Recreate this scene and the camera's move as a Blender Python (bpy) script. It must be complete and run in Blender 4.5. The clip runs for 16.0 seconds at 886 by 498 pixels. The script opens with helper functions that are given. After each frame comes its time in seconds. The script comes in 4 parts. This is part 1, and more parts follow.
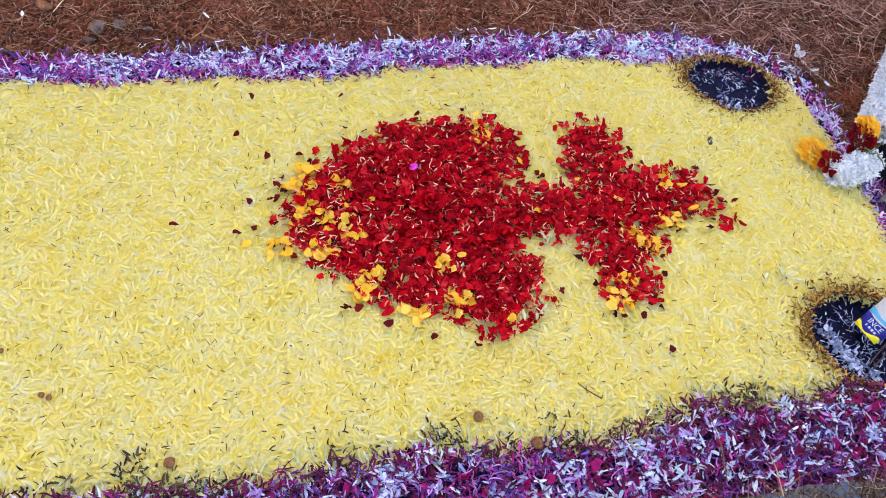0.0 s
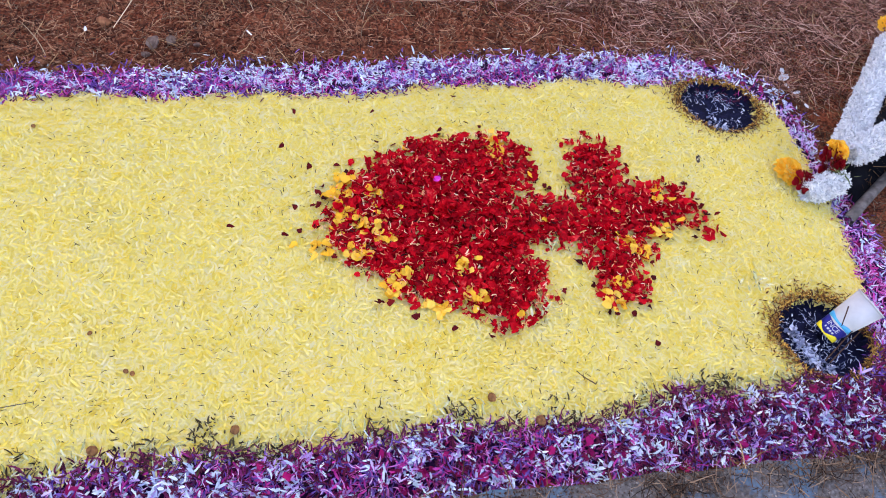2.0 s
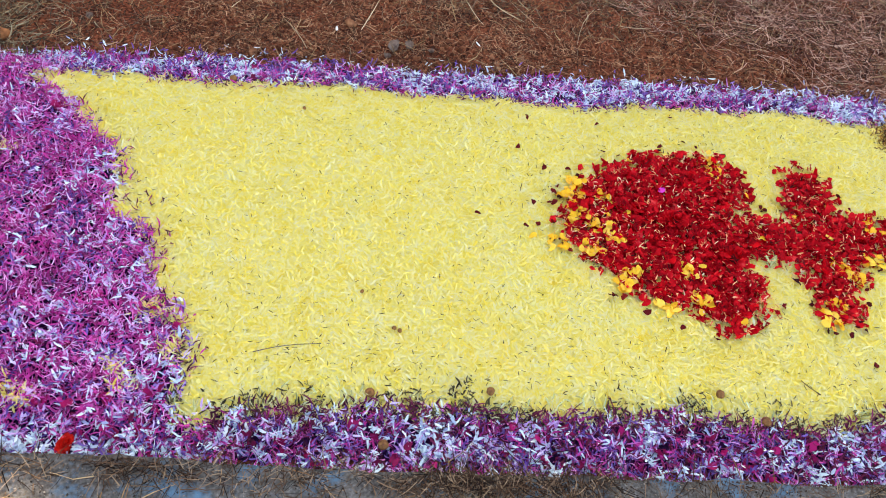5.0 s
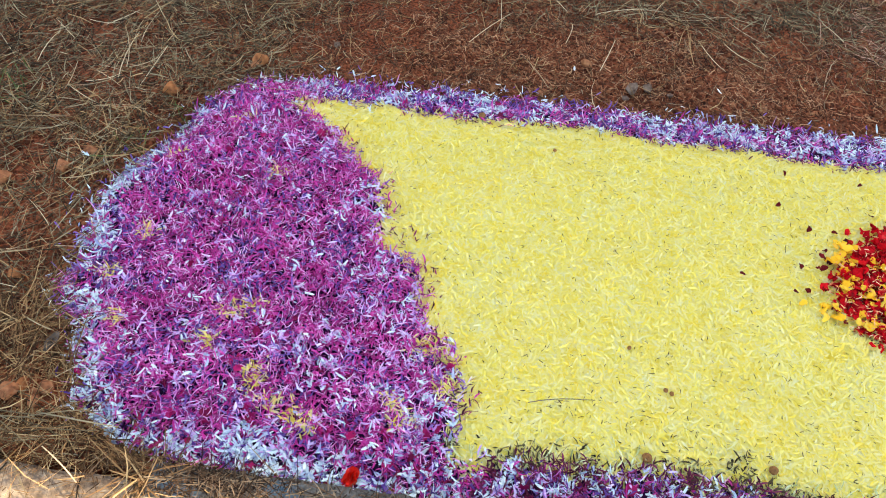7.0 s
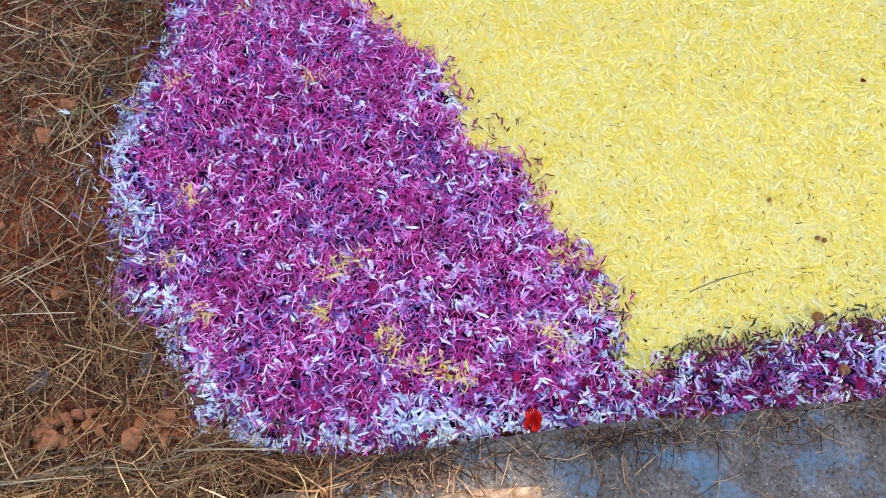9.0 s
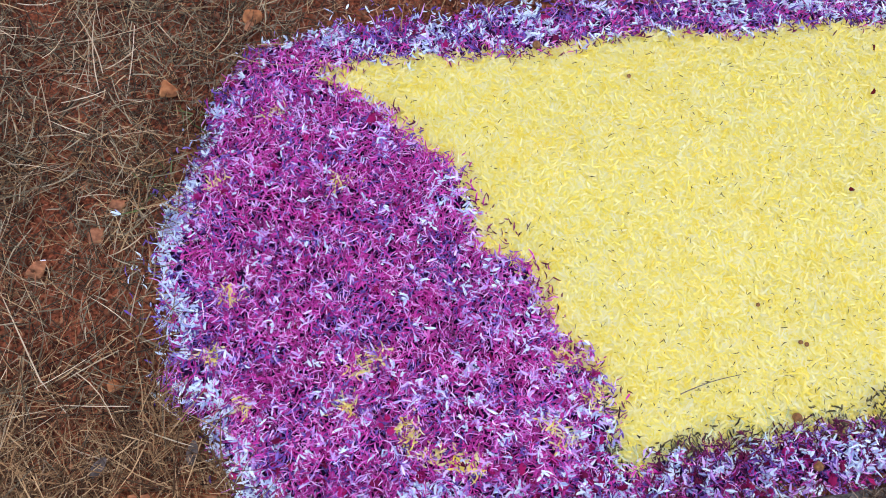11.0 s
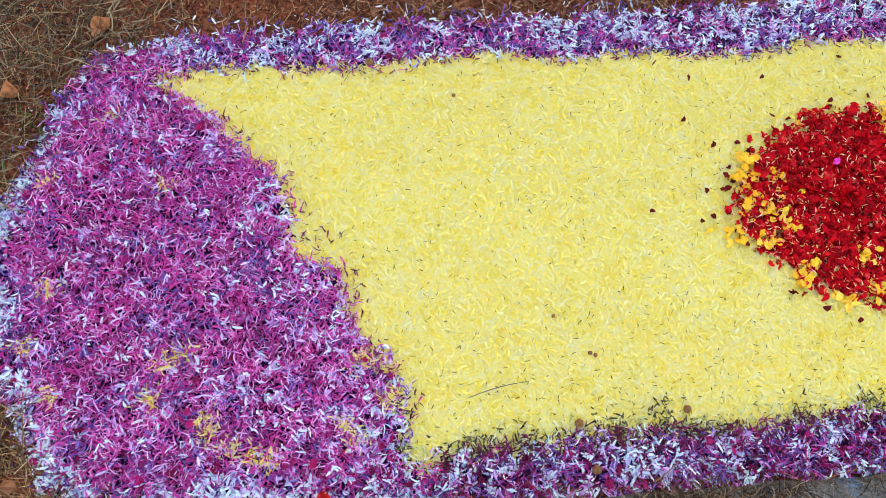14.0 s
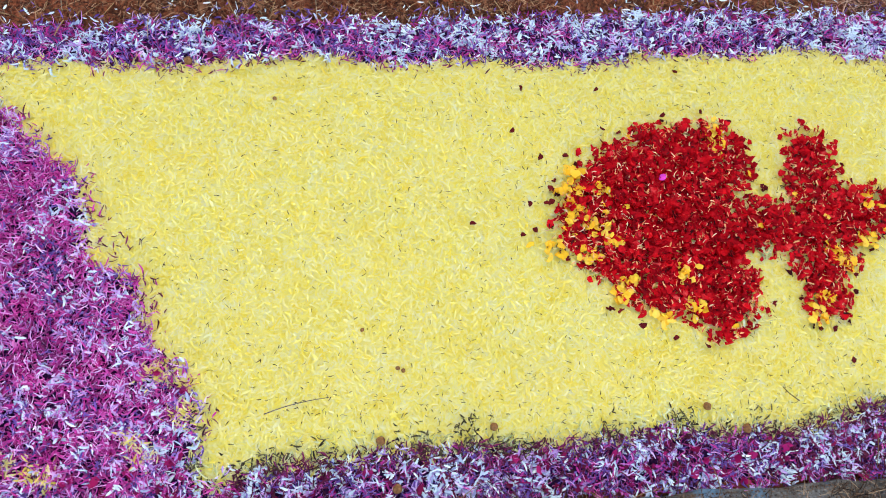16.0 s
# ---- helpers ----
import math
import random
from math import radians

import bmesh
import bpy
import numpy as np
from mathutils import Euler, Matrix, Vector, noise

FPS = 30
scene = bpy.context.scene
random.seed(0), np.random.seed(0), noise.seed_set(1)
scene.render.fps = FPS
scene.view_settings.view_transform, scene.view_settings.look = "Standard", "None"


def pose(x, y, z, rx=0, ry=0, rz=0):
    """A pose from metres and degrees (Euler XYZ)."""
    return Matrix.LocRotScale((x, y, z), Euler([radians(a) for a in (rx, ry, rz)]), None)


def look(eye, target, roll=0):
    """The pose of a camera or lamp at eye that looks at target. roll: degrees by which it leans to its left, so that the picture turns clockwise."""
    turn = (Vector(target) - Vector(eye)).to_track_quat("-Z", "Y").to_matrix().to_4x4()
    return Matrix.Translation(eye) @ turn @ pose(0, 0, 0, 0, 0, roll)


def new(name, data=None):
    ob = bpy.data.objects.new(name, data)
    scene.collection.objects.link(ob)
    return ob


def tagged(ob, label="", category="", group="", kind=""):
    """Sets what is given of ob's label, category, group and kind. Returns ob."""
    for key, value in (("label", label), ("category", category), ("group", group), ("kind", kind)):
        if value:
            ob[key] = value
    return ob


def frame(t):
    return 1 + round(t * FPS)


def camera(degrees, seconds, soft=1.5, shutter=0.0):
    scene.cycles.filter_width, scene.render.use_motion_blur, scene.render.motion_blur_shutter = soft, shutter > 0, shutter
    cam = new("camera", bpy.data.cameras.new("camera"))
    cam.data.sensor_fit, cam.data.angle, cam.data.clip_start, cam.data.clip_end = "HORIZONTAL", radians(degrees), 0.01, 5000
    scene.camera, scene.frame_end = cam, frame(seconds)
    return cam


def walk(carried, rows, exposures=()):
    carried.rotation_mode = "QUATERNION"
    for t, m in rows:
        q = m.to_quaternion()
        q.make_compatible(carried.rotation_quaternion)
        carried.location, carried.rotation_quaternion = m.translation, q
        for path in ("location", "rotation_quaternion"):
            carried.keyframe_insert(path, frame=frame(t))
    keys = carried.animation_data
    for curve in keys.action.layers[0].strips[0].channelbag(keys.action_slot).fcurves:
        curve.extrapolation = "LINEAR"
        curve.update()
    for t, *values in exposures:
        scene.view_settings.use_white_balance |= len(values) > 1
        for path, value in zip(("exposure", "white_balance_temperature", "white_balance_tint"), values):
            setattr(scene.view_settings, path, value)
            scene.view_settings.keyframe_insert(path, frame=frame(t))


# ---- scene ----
cam = camera(63.5, 16.0, soft=1.0)
PATH = [
    (0, (0.034, 0.0316, 0.989), (0.389, 1.2098, -0.588), 9.5),
    (0.5, (0.0298, 0.0252, 1.026), (0.3858, 1.186, -0.563), 9.0),
    (1, (0.0163, 0.0235, 1.065), (0.3802, 1.1657, -0.535), 9.6),
    (1.5, (-0.0109, -0.0103, 1.124), (0.3434, 1.1295, -0.48), 9.8),
    (2, (-0.042, -0.0424, 1.161), (0.3182, 1.0964, -0.444), 11.4),
    (2.5, (-0.0774, -0.0879, 1.196), (0.2277, 1.09, -0.391), 10.0),
    (3, (-0.1341, -0.1216, 1.207), (0.1583, 1.0708, -0.372), 10.9),
    (3.5, (-0.1773, -0.1475, 1.205), (0.0604, 1.0626, -0.369), 10.0),
    (3.7, (-0.2057, -0.1475, 1.202), (0.0276, 1.0491, -0.383), 11.2),
    (5.8, (-0.5679, -0.1568, 1.168), (-0.4496, 1.0724, -0.406), 7.9),
    (6, (-0.6165, -0.1563, 1.171), (-0.5181, 1.0641, -0.41), 7.3),
    (6.5, (-0.6978, -0.1623, 1.17), (-0.7007, 1.0821, -0.395), 5.9),
    (7, (-0.7578, -0.1111, 1.168), (-0.8414, 1.1252, -0.402), 5.5),
    (7.5, (-0.798, -0.0685, 1.167), (-0.9077, 1.1237, -0.436), 1.6),
    (8, (-0.9137, 0.0068, 1.125), (-0.8693, 0.9209, -0.653), 0.4),
    (8.5, (-1.0434, 0.118, 1.121), (-0.9639, 0.9082, -0.715), -0.3),
    (9, (-1.1125, 0.2094, 1.119), (-0.9511, 0.8775, -0.759), 7.3),
    (9.5, (-1.1266, 0.291, 1.145), (-0.9535, 0.887, -0.756), 10.9),
    (10, (-1.1174, 0.3605, 1.179), (-0.9305, 0.9368, -0.727), 15.2),
    (10.2, (-1.1163, 0.4009, 1.204), (-0.9637, 0.9843, -0.703), 10.7),
    (12.3, (-1.0468, 0.3978, 1.411), (-0.9316, 0.9878, -0.496), 5.6),
    (12.5, (-1.0243, 0.3989, 1.412), (-0.8708, 1.0045, -0.488), 9.0),
    (13, (-0.9191, 0.3905, 1.415), (-0.766, 1.0002, -0.483), 9.8),
    (13.5, (-0.831, 0.372, 1.412), (-0.65, 0.9726, -0.487), 12.9),
    (14, (-0.7725, 0.3586, 1.403), (-0.6053, 0.9495, -0.5), 12.6),
    (14.5, (-0.731, 0.3807, 1.392), (-0.5666, 0.962, -0.514), 8.7),
    (15, (-0.6546, 0.3936, 1.394), (-0.4495, 0.9921, -0.503), 9.3),
    (15.5, (-0.5395, 0.3896, 1.4), (-0.2927, 0.9716, -0.498), 17.4),
    (16, (-0.4671, 0.3799, 1.398), (-0.19, 0.9555, -0.498), 23.2),
]
walk(cam, [(t, look(eye, target, roll)) for t, eye, target, roll in PATH],
     exposures=[(0.0, 3.06, 7800, 28), (2.0, 3.07, 7600, 31), (3.5, 3.1, 8000, 23.5), (6.0, 3.16, 8600, 9), (8.0, 3.16, 8600, 7), (9.5, 3.19, 7600, 25), (10.0, 3.19, 7500, 28), (12.5, 3.18, 8500, 12), (16.0, 3.15, 8500, 11)])

# ---- world and sun: the grave lies in open shade, the sun stands behind an added, unseen wall ----
SUN_UP = 40.0
world = bpy.data.worlds.new("world")
scene.world = world
world.use_nodes = True
sky = world.node_tree.nodes.new("ShaderNodeTexSky")
sky.sky_type = "NISHITA"
sky.sun_disc = False
sky.sun_elevation = radians(SUN_UP)
sky.sun_rotation = 0.0
world.node_tree.nodes["Background"].inputs["Strength"].default_value = 0.1
world.node_tree.links.new(sky.outputs[0], world.node_tree.nodes["Background"].inputs["Color"])
sun = new("sun", bpy.data.lights.new("sun", "SUN"))
sun.data.energy, sun.data.angle, sun.data.color = 5.0, radians(0.35), (1.0, 0.93, 0.82)
sun.matrix_world = look((0, 6, 6 * math.tan(radians(SUN_UP))), (0, 0, 0))

rng = np.random.default_rng(7)


# ---- small tools ----
def vnoise(x, y, size, seed=0):
    """Smooth value noise in -1..1 with lumps of that size."""
    lattice = np.random.default_rng(1000 + seed).uniform(-1, 1, (64, 64))
    u, v = np.asarray(x) / size + 17.3, np.asarray(y) / size + 9.1
    i, j = np.floor(u).astype(int), np.floor(v).astype(int)
    a, b = u - i, v - j
    a, b = a * a * (3 - 2 * a), b * b * (3 - 2 * b)
    i, j, i2, j2 = i % 64, j % 64, (i + 1) % 64, (j + 1) % 64
    return (lattice[i, j] * (1 - a) + lattice[i2, j] * a) * (1 - b) + (lattice[i, j2] * (1 - a) + lattice[i2, j2] * a) * b


def step(a, b, x):
    t = np.clip((x - a) / (b - a), 0, 1)
    return t * t * (3 - 2 * t)


def mesh_from(name, verts, faces, along=None, smooth=True, sizes=4):
    """A mesh from arrays; faces all have the same number of corners."""
    me = bpy.data.meshes.new(name)
    verts, faces = np.asarray(verts, np.float32), np.asarray(faces, np.int32)
    n = faces.shape[1]
    me.vertices.add(len(verts))
    me.vertices.foreach_set("co", verts.ravel())
    me.loops.add(faces.size)
    me.loops.foreach_set("vertex_index", faces.ravel())
    me.polygons.add(len(faces))
    me.polygons.foreach_set("loop_start", np.arange(0, faces.size, n, dtype=np.int32))
    me.update(calc_edges=True)
    if smooth:
        me.polygons.foreach_set("use_smooth", np.ones(len(faces), bool))
    if along is not None:
        me.attributes.new("along", "FLOAT", "POINT").data.foreach_set("value", np.asarray(along, np.float32))
    return me


def strip(profile, cup=0.0):
    """A petal's template from (s, half width) pairs: three columns where it is cupped, else two."""
    cols = (-1, 0, 1) if cup else (-1, 1)
    verts = [(s, c * w, cup * (abs(c) * w if c else 0)) for s, w in profile for c in cols]
    k = len(cols)
    faces = [(r * k + c, r * k + c + 1, (r + 1) * k + c + 1, (r + 1) * k + c) for r in range(len(profile) - 1) for c in range(k - 1)]
    return np.array(verts), np.array(faces)


THIN = strip([(0, 0.25), (0.35, 0.5), (0.75, 0.46), (1, 0.1)])
CURLY = strip([(0, 0.22), (0.3, 0.45), (0.55, 0.5), (0.8, 0.42), (1, 0.1)])
BLADE = strip([(0, 0.5), (0.5, 0.45), (1, 0.2)])
STALK = strip([(0, 0.42), (0.25, 0.5), (0.5, 0.48), (0.75, 0.42), (1, 0.2)])
ROUND = strip([(0, 0.2), (0.2, 0.44), (0.55, 0.56), (0.82, 0.5), (1.0, 0.26)], cup=0.32)
CUPPED = strip([(0, 0.14), (0.3, 0.42), (0.65, 0.54), (0.9, 0.38), (1.0, 0.14)], cup=0.35)


def scattered(name, shape, P, yaw, pitch, roll, length, width, curl, side, ragged=0.0):
    """One mesh of many petals, blades or flakes: shape, laid at P with the given turns and sizes."""
    tv, tf = shape
    n = len(P)
    col = lambda a: np.broadcast_to(np.asarray(a, float), (n,))[:, None]
    yaw, pitch, roll, length, width, curl, side = (col(a) for a in (yaw, pitch, roll, length, width, curl, side))
    s = tv[:, 0][None]
    x = s * length * (1 - 0.25 * np.abs(curl) * s)
    y = tv[:, 1][None] * width + side * length * s * s
    z = tv[:, 2][None] * width + curl * length * s * s
    y, z = y * np.cos(roll) - z * np.sin(roll), y * np.sin(roll) + z * np.cos(roll)
    x, z = x * np.cos(pitch) - z * np.sin(pitch), x * np.sin(pitch) + z * np.cos(pitch)
    x, y = x * np.cos(yaw) - y * np.sin(yaw), x * np.sin(yaw) + y * np.cos(yaw)
    V = np.stack([x + P[:, :1], y + P[:, 1:2], z + P[:, 2:3]], 2)
    if ragged:   # torn, crumpled outlines
        V = V + np.random.default_rng(n).normal(0, 1, V.shape) * (ragged * width)[:, :, None]
    V = V.reshape(-1, 3)
    F = (tf[None] + (np.arange(n) * len(tv))[:, None, None]).reshape(-1, tf.shape[1])
    return mesh_from(name, V, F, np.broadcast_to(s, (n, len(tv))).ravel())


def part(name, data, material, parent=None, label=""):
    """One mesh object, from a bmesh or a mesh, under a thing or by itself."""
    if isinstance(data, bmesh.types.BMesh):
        me = bpy.data.meshes.new(name)
        data.to_mesh(me)
        data.free()
        me.polygons.foreach_set("use_smooth", np.ones(len(me.polygons), bool))
        data = me
    if material is not None:
        data.materials.append(material)
    ob = new(name, data)
    ob.parent = parent
    return tagged(ob, label)


# ---- materials ----
def material(name, colours, size=0.02, detail=6.0, rough=0.6, island=0.0, bump=0.0, bump_size=0.004, patch=0.0, patch_size=0.15,
             along=None, translucent=0.0, blot=None, gloss=0.1, piece=False):
    """colours: dark to light. island: share of the choice made per piece rather than by noise; patch: share of slow drifts over the
    surface; along: a colour and a strength mixed in towards the foot of a petal; piece: for loose pieces that share one mesh."""
    mat = bpy.data.materials.new(name)
    mat.use_nodes = True
    nt = mat.node_tree
    bsdf = nt.nodes["Principled BSDF"]
    node, link = nt.nodes.new, nt.links.new

    def maths(op, a, b):
        m = node("ShaderNodeMath")
        m.operation = op
        for k, v in enumerate((a, b)):
            if isinstance(v, (int, float)):
                m.inputs[k].default_value = v
            else:
                link(v, m.inputs[k])
        return m.outputs[0]
    place = node("ShaderNodeTexCoord").outputs["Object"]

    def fog(scale, det):
        f = node("ShaderNodeTexNoise")
        f.inputs["Scale"].default_value, f.inputs["Detail"].default_value = 1 / scale, det
        link(place, f.inputs["Vector"])
        return f.outputs["Fac"]
    value = maths("MULTIPLY", maths("ADD", maths("MULTIPLY", maths("SUBTRACT", fog(size, detail), 0.5), 2.0), 0.5), 1 - island - patch)
    if island:
        chance = node("ShaderNodeObjectInfo").outputs["Random"] if piece else node("ShaderNodeNewGeometry").outputs["Random Per Island"]
        value = maths("ADD", value, maths("MULTIPLY", chance, island))
    if patch:
        value = maths("ADD", value, maths("MULTIPLY", maths("ADD", maths("MULTIPLY", maths("SUBTRACT", fog(patch_size, 3.0), 0.5), 2.6), 0.5), patch))
    ramp = node("ShaderNodeValToRGB")
    el = ramp.color_ramp.elements
    while len(el) < len(colours):
        el.new(0.5)
    for k, c in enumerate(colours):
        el[k].position, el[k].color = k / max(1, len(colours) - 1), (*c, 1)
    link(value, ramp.inputs[0])
    colour = ramp.outputs[0]
    if along:
        attr = node("ShaderNodeAttribute")
        attr.attribute_name = "along"
        mix = node("ShaderNodeMix")
        mix.data_type = "RGBA"
        link(maths("MULTIPLY", maths("SUBTRACT", 1.0, attr.outputs["Fac"]), along[1]), mix.inputs["Factor"])
        link(colour, mix.inputs["A"])
        mix.inputs["B"].default_value = (*along[0], 1)
        colour = mix.outputs["Result"]
    if blot:
        edge = node("ShaderNodeMapRange")
        edge.inputs["From Min"].default_value, edge.inputs["From Max"].default_value = blot[2], blot[2] + 0.14
        link(maths("ADD", maths("MULTIPLY", fog(blot[1], 2.0), 0.75), maths("MULTIPLY", fog(blot[1] / 8, 4.0), 0.25)), edge.inputs["Value"])
        mix = node("ShaderNodeMix")
        mix.data_type = "RGBA"
        link(edge.outputs[0], mix.inputs["Factor"])
        link(colour, mix.inputs["A"])
        mix.inputs["B"].default_value = (*blot[0], 1)
        colour = mix.outputs["Result"]
    link(colour, bsdf.inputs["Base Color"])
    bsdf.inputs["Roughness"].default_value = rough
    bsdf.inputs["Specular IOR Level"].default_value = gloss
    if bump:
        b = node("ShaderNodeBump")
        b.inputs["Strength"].default_value, b.inputs["Distance"].default_value = bump, bump_size
        link(fog(bump_size * 2, 5.0), b.inputs["Height"])
        link(b.outputs[0], bsdf.inputs["Normal"])
    if translucent:
        through_petal = node("ShaderNodeBsdfTranslucent")
        link(colour, through_petal.inputs["Color"])
        both = node("ShaderNodeMixShader")
        both.inputs[0].default_value = translucent
        link(bsdf.outputs[0], both.inputs[1])
        link(through_petal.outputs[0], both.inputs[2])
        link(both.outputs[0], nt.nodes["Material Output"].inputs[0])
    return mat


SOIL = material("red_soil", [(0.006, 0.0018, 0.001), (0.07, 0.017, 0.0075), (0.23, 0.058, 0.024), (0.4, 0.13, 0.055)], 0.007, 10, 0.95, bump=1.0, bump_size=0.012, patch=0.25, patch_size=0.12)
YELLOW = material("yellow_petal", [(0.85, 0.64, 0.07), (0.89, 0.76, 0.16), (0.9, 0.81, 0.29), (0.88, 0.82, 0.43), (0.82, 0.81, 0.62)], 0.012, 3, 0.75, island=0.56, patch=0.28, patch_size=0.03, translucent=0.53, gloss=0.06)
YELLOW_BED = material("pressed_yellow_petals", [(0.62, 0.46, 0.1), (0.82, 0.67, 0.2), (0.89, 0.78, 0.33)], 0.006, 6, 0.8, bump=0.5, bump_size=0.003)
MAGENTA = material("magenta_petal", [(0.06, 0.001, 0.038), (0.24, 0.003, 0.112), (0.49, 0.009, 0.2), (0.68, 0.045, 0.34), (0.8, 0.32, 0.6)], 0.05, 4, 0.6, island=0.6, patch=0.3, patch_size=0.05, along=((0.8, 0.5, 0.72), 0.1), translucent=0.22)
PINK = material("pale_pink_petal", [(0.46, 0.06, 0.34), (0.65, 0.2, 0.52), (0.76, 0.38, 0.66), (0.84, 0.6, 0.8)], 0.05, 3, 0.6, island=0.8, translucent=0.2)
VIOLET = material("violet_petal", [(0.02, 0.004, 0.07), (0.075, 0.016, 0.19), (0.17, 0.06, 0.34), (0.3, 0.2, 0.52)], 0.08, 3, 0.6, island=0.7, along=((0.5, 0.4, 0.7), 0.2), translucent=0.2)
LAVENDER = material("pale_lavender_petal", [(0.2, 0.2, 0.42), (0.4, 0.47, 0.62), (0.58, 0.69, 0.75), (0.72, 0.83, 0.81), (0.84, 0.91, 0.85)], 0.06, 3, 0.6, island=0.75, translucent=0.2)
LILAC = material("lilac_petal", [(0.3, 0.1, 0.38), (0.52, 0.28, 0.6), (0.68, 0.5, 0.78), (0.82, 0.76, 0.9)], 0.06, 3, 0.6, island=0.75, translucent=0.2)
# near black: the shade between the purple petals is put into the bed's colour
PURPLE_BED = material("shaded_purple_bed", [(0.004, 0.001, 0.006), (0.02, 0.003, 0.028), (0.06, 0.008, 0.055)], 0.006, 8, 0.9, bump=1.0, bump_size=0.006)
ROSE_TONES = [(0.06, 0.0004, 0.003), (0.31, 0.001, 0.005), (0.55, 0.002, 0.008), (0.71, 0.009, 0.017), (0.85, 0.1, 0.09)]
ROSE = material("rose_petal", ROSE_TONES, 0.01, 6, 0.75, island=0.55, translucent=0.28, gloss=0.1)
ROSE_PIECE = material("loose_rose_petal", ROSE_TONES, 0.01, 6, 0.75, island=0.55, translucent=0.28, gloss=0.1, piece=True)
DEEP_ROSE = material("deep_red_rose", [(0.08, 0.001, 0.003), (0.22, 0.003, 0.006), (0.36, 0.006, 0.01)], 0.02, 4, 0.6, island=0.6)
ROSE_BED = material("pressed_rose_petals", [(0.14, 0.001, 0.003), (0.36, 0.002, 0.006), (0.52, 0.006, 0.01)], 0.008, 6, 0.7, bump=0.6, bump_size=0.004)
PEACH = material("peach_petal", [(0.6, 0.06, 0.05), (0.8, 0.3, 0.12), (0.88, 0.5, 0.26), (0.86, 0.66, 0.46)], 0.05, 3, 0.6, island=0.9, translucent=0.3)
CRIMSON = material("crimson_petal", [(0.08, 0.002, 0.02), (0.26, 0.005, 0.06), (0.42, 0.01, 0.12)], 0.03, 4, 0.55, island=0.75)
ROSE_DARK = material("dried_rose_petal", [(0.02, 0.002, 0.002), (0.08, 0.003, 0.004), (0.18, 0.006, 0.008)], 0.05, 3, 0.7, island=0.8, gloss=0.08)
MARIGOLD = material("marigold_petal", [(0.9, 0.44, 0.02), (0.94, 0.57, 0.05), (0.95, 0.68, 0.13)], 0.03, 3, 0.7, island=0.7, translucent=0.35, gloss=0.1)
CREAM = material("greenish_white_petal", [(0.26, 0.27, 0.1), (0.46, 0.47, 0.22), (0.6, 0.59, 0.36)], 0.05, 2, 0.7, island=0.9)
MAROON = material("dried_maroon_petal", [(0.03, 0.006, 0.012), (0.1, 0.01, 0.03), (0.2, 0.02, 0.08)], 0.05, 2, 0.7, island=0.9)
SEPAL_AND_FLECK = material("sepal_and_shade_fleck", [(0.014, 0.009, 0.005), (0.055, 0.042, 0.018), (0.13, 0.105, 0.045)], 0.05, 2, 0.8, island=0.9)
SCORCHED = material("scorched_petal", [(0.012, 0.006, 0.004), (0.1, 0.035, 0.012), (0.38, 0.18, 0.035), (0.68, 0.42, 0.08)], 0.05, 2, 0.85, island=0.85)
CHAR = material("charred_wax_and_soot", [(0.001, 0.0012, 0.004), (0.004, 0.005, 0.018), (0.009, 0.011, 0.036)], 0.015, 6, 0.9, bump=0.8, bump_size=0.005)
ASH = material("ash_flake", [(0.03, 0.04, 0.09), (0.2, 0.24, 0.34), (0.5, 0.55, 0.65), (0.76, 0.8, 0.85)], 0.03, 3, 0.8, island=0.85)
STRAW = material("dry_straw", [(0.01, 0.005, 0.0025), (0.085, 0.04, 0.017), (0.24, 0.125, 0.052), (0.5, 0.32, 0.16)], 0.2, 3, 0.75, island=0.82, patch=0.12, patch_size=0.4)
STRAW_OLIVE = material("olive_straw", [(0.01, 0.007, 0.004), (0.055, 0.038, 0.02), (0.155, 0.112, 0.062), (0.37, 0.28, 0.165)], 0.1, 3, 0.75, island=0.85)
STRAW_RUST = material("rusty_straw", [(0.012, 0.004, 0.0025), (0.085, 0.026, 0.012), (0.26, 0.098, 0.045), (0.54, 0.3, 0.165)], 0.1, 3, 0.75, island=0.88)
STRAW_PINK = material("faded_reddish_straw", [(0.016, 0.006, 0.004), (0.115, 0.04, 0.025), (0.36, 0.155, 0.1), (0.64, 0.4, 0.29)], 0.1, 3, 0.75, island=0.88)
STRAW_PALE = material("pale_straw", [(0.24, 0.15, 0.08), (0.42, 0.3, 0.18), (0.62, 0.47, 0.3)], 0.1, 3, 0.75, island=0.8)
# weathered straw, its tones pushed dark to stand for shade deep in the mat
STRAW_GREY = material("weathered_shaded_straw", [(0.005, 0.0028, 0.0018), (0.028, 0.0135, 0.0075), (0.105, 0.057, 0.032), (0.36, 0.25, 0.155)], 0.2, 3, 0.8, island=0.86)
CONCRETE = material("old_concrete", [(0.02, 0.017, 0.014), (0.066, 0.058, 0.05), (0.12, 0.11, 0.098), (0.23, 0.22, 0.2)], 0.006, 10, 0.9, bump=1.0, bump_size=0.006, patch=0.35, patch_size=0.05, blot=((0.075, 0.15, 0.21), 0.07, 0.515))
GRIT = material("grit", [(0.012, 0.009, 0.007), (0.07, 0.05, 0.035), (0.16, 0.125, 0.095), (0.32, 0.28, 0.235)], 0.05, 3, 0.9, island=0.9)
# weathered cement, lightened and warmed so that the sunlit strip comes out bright
PALE_CONCRETE = material("weathered_sunlit_cement", [(0.03, 0.02, 0.014), (0.12, 0.08, 0.055), (0.22, 0.165, 0.12), (0.33, 0.265, 0.2)], 0.015, 10, 0.9, bump=1.0, bump_size=0.006, patch=0.35, patch_size=0.09)
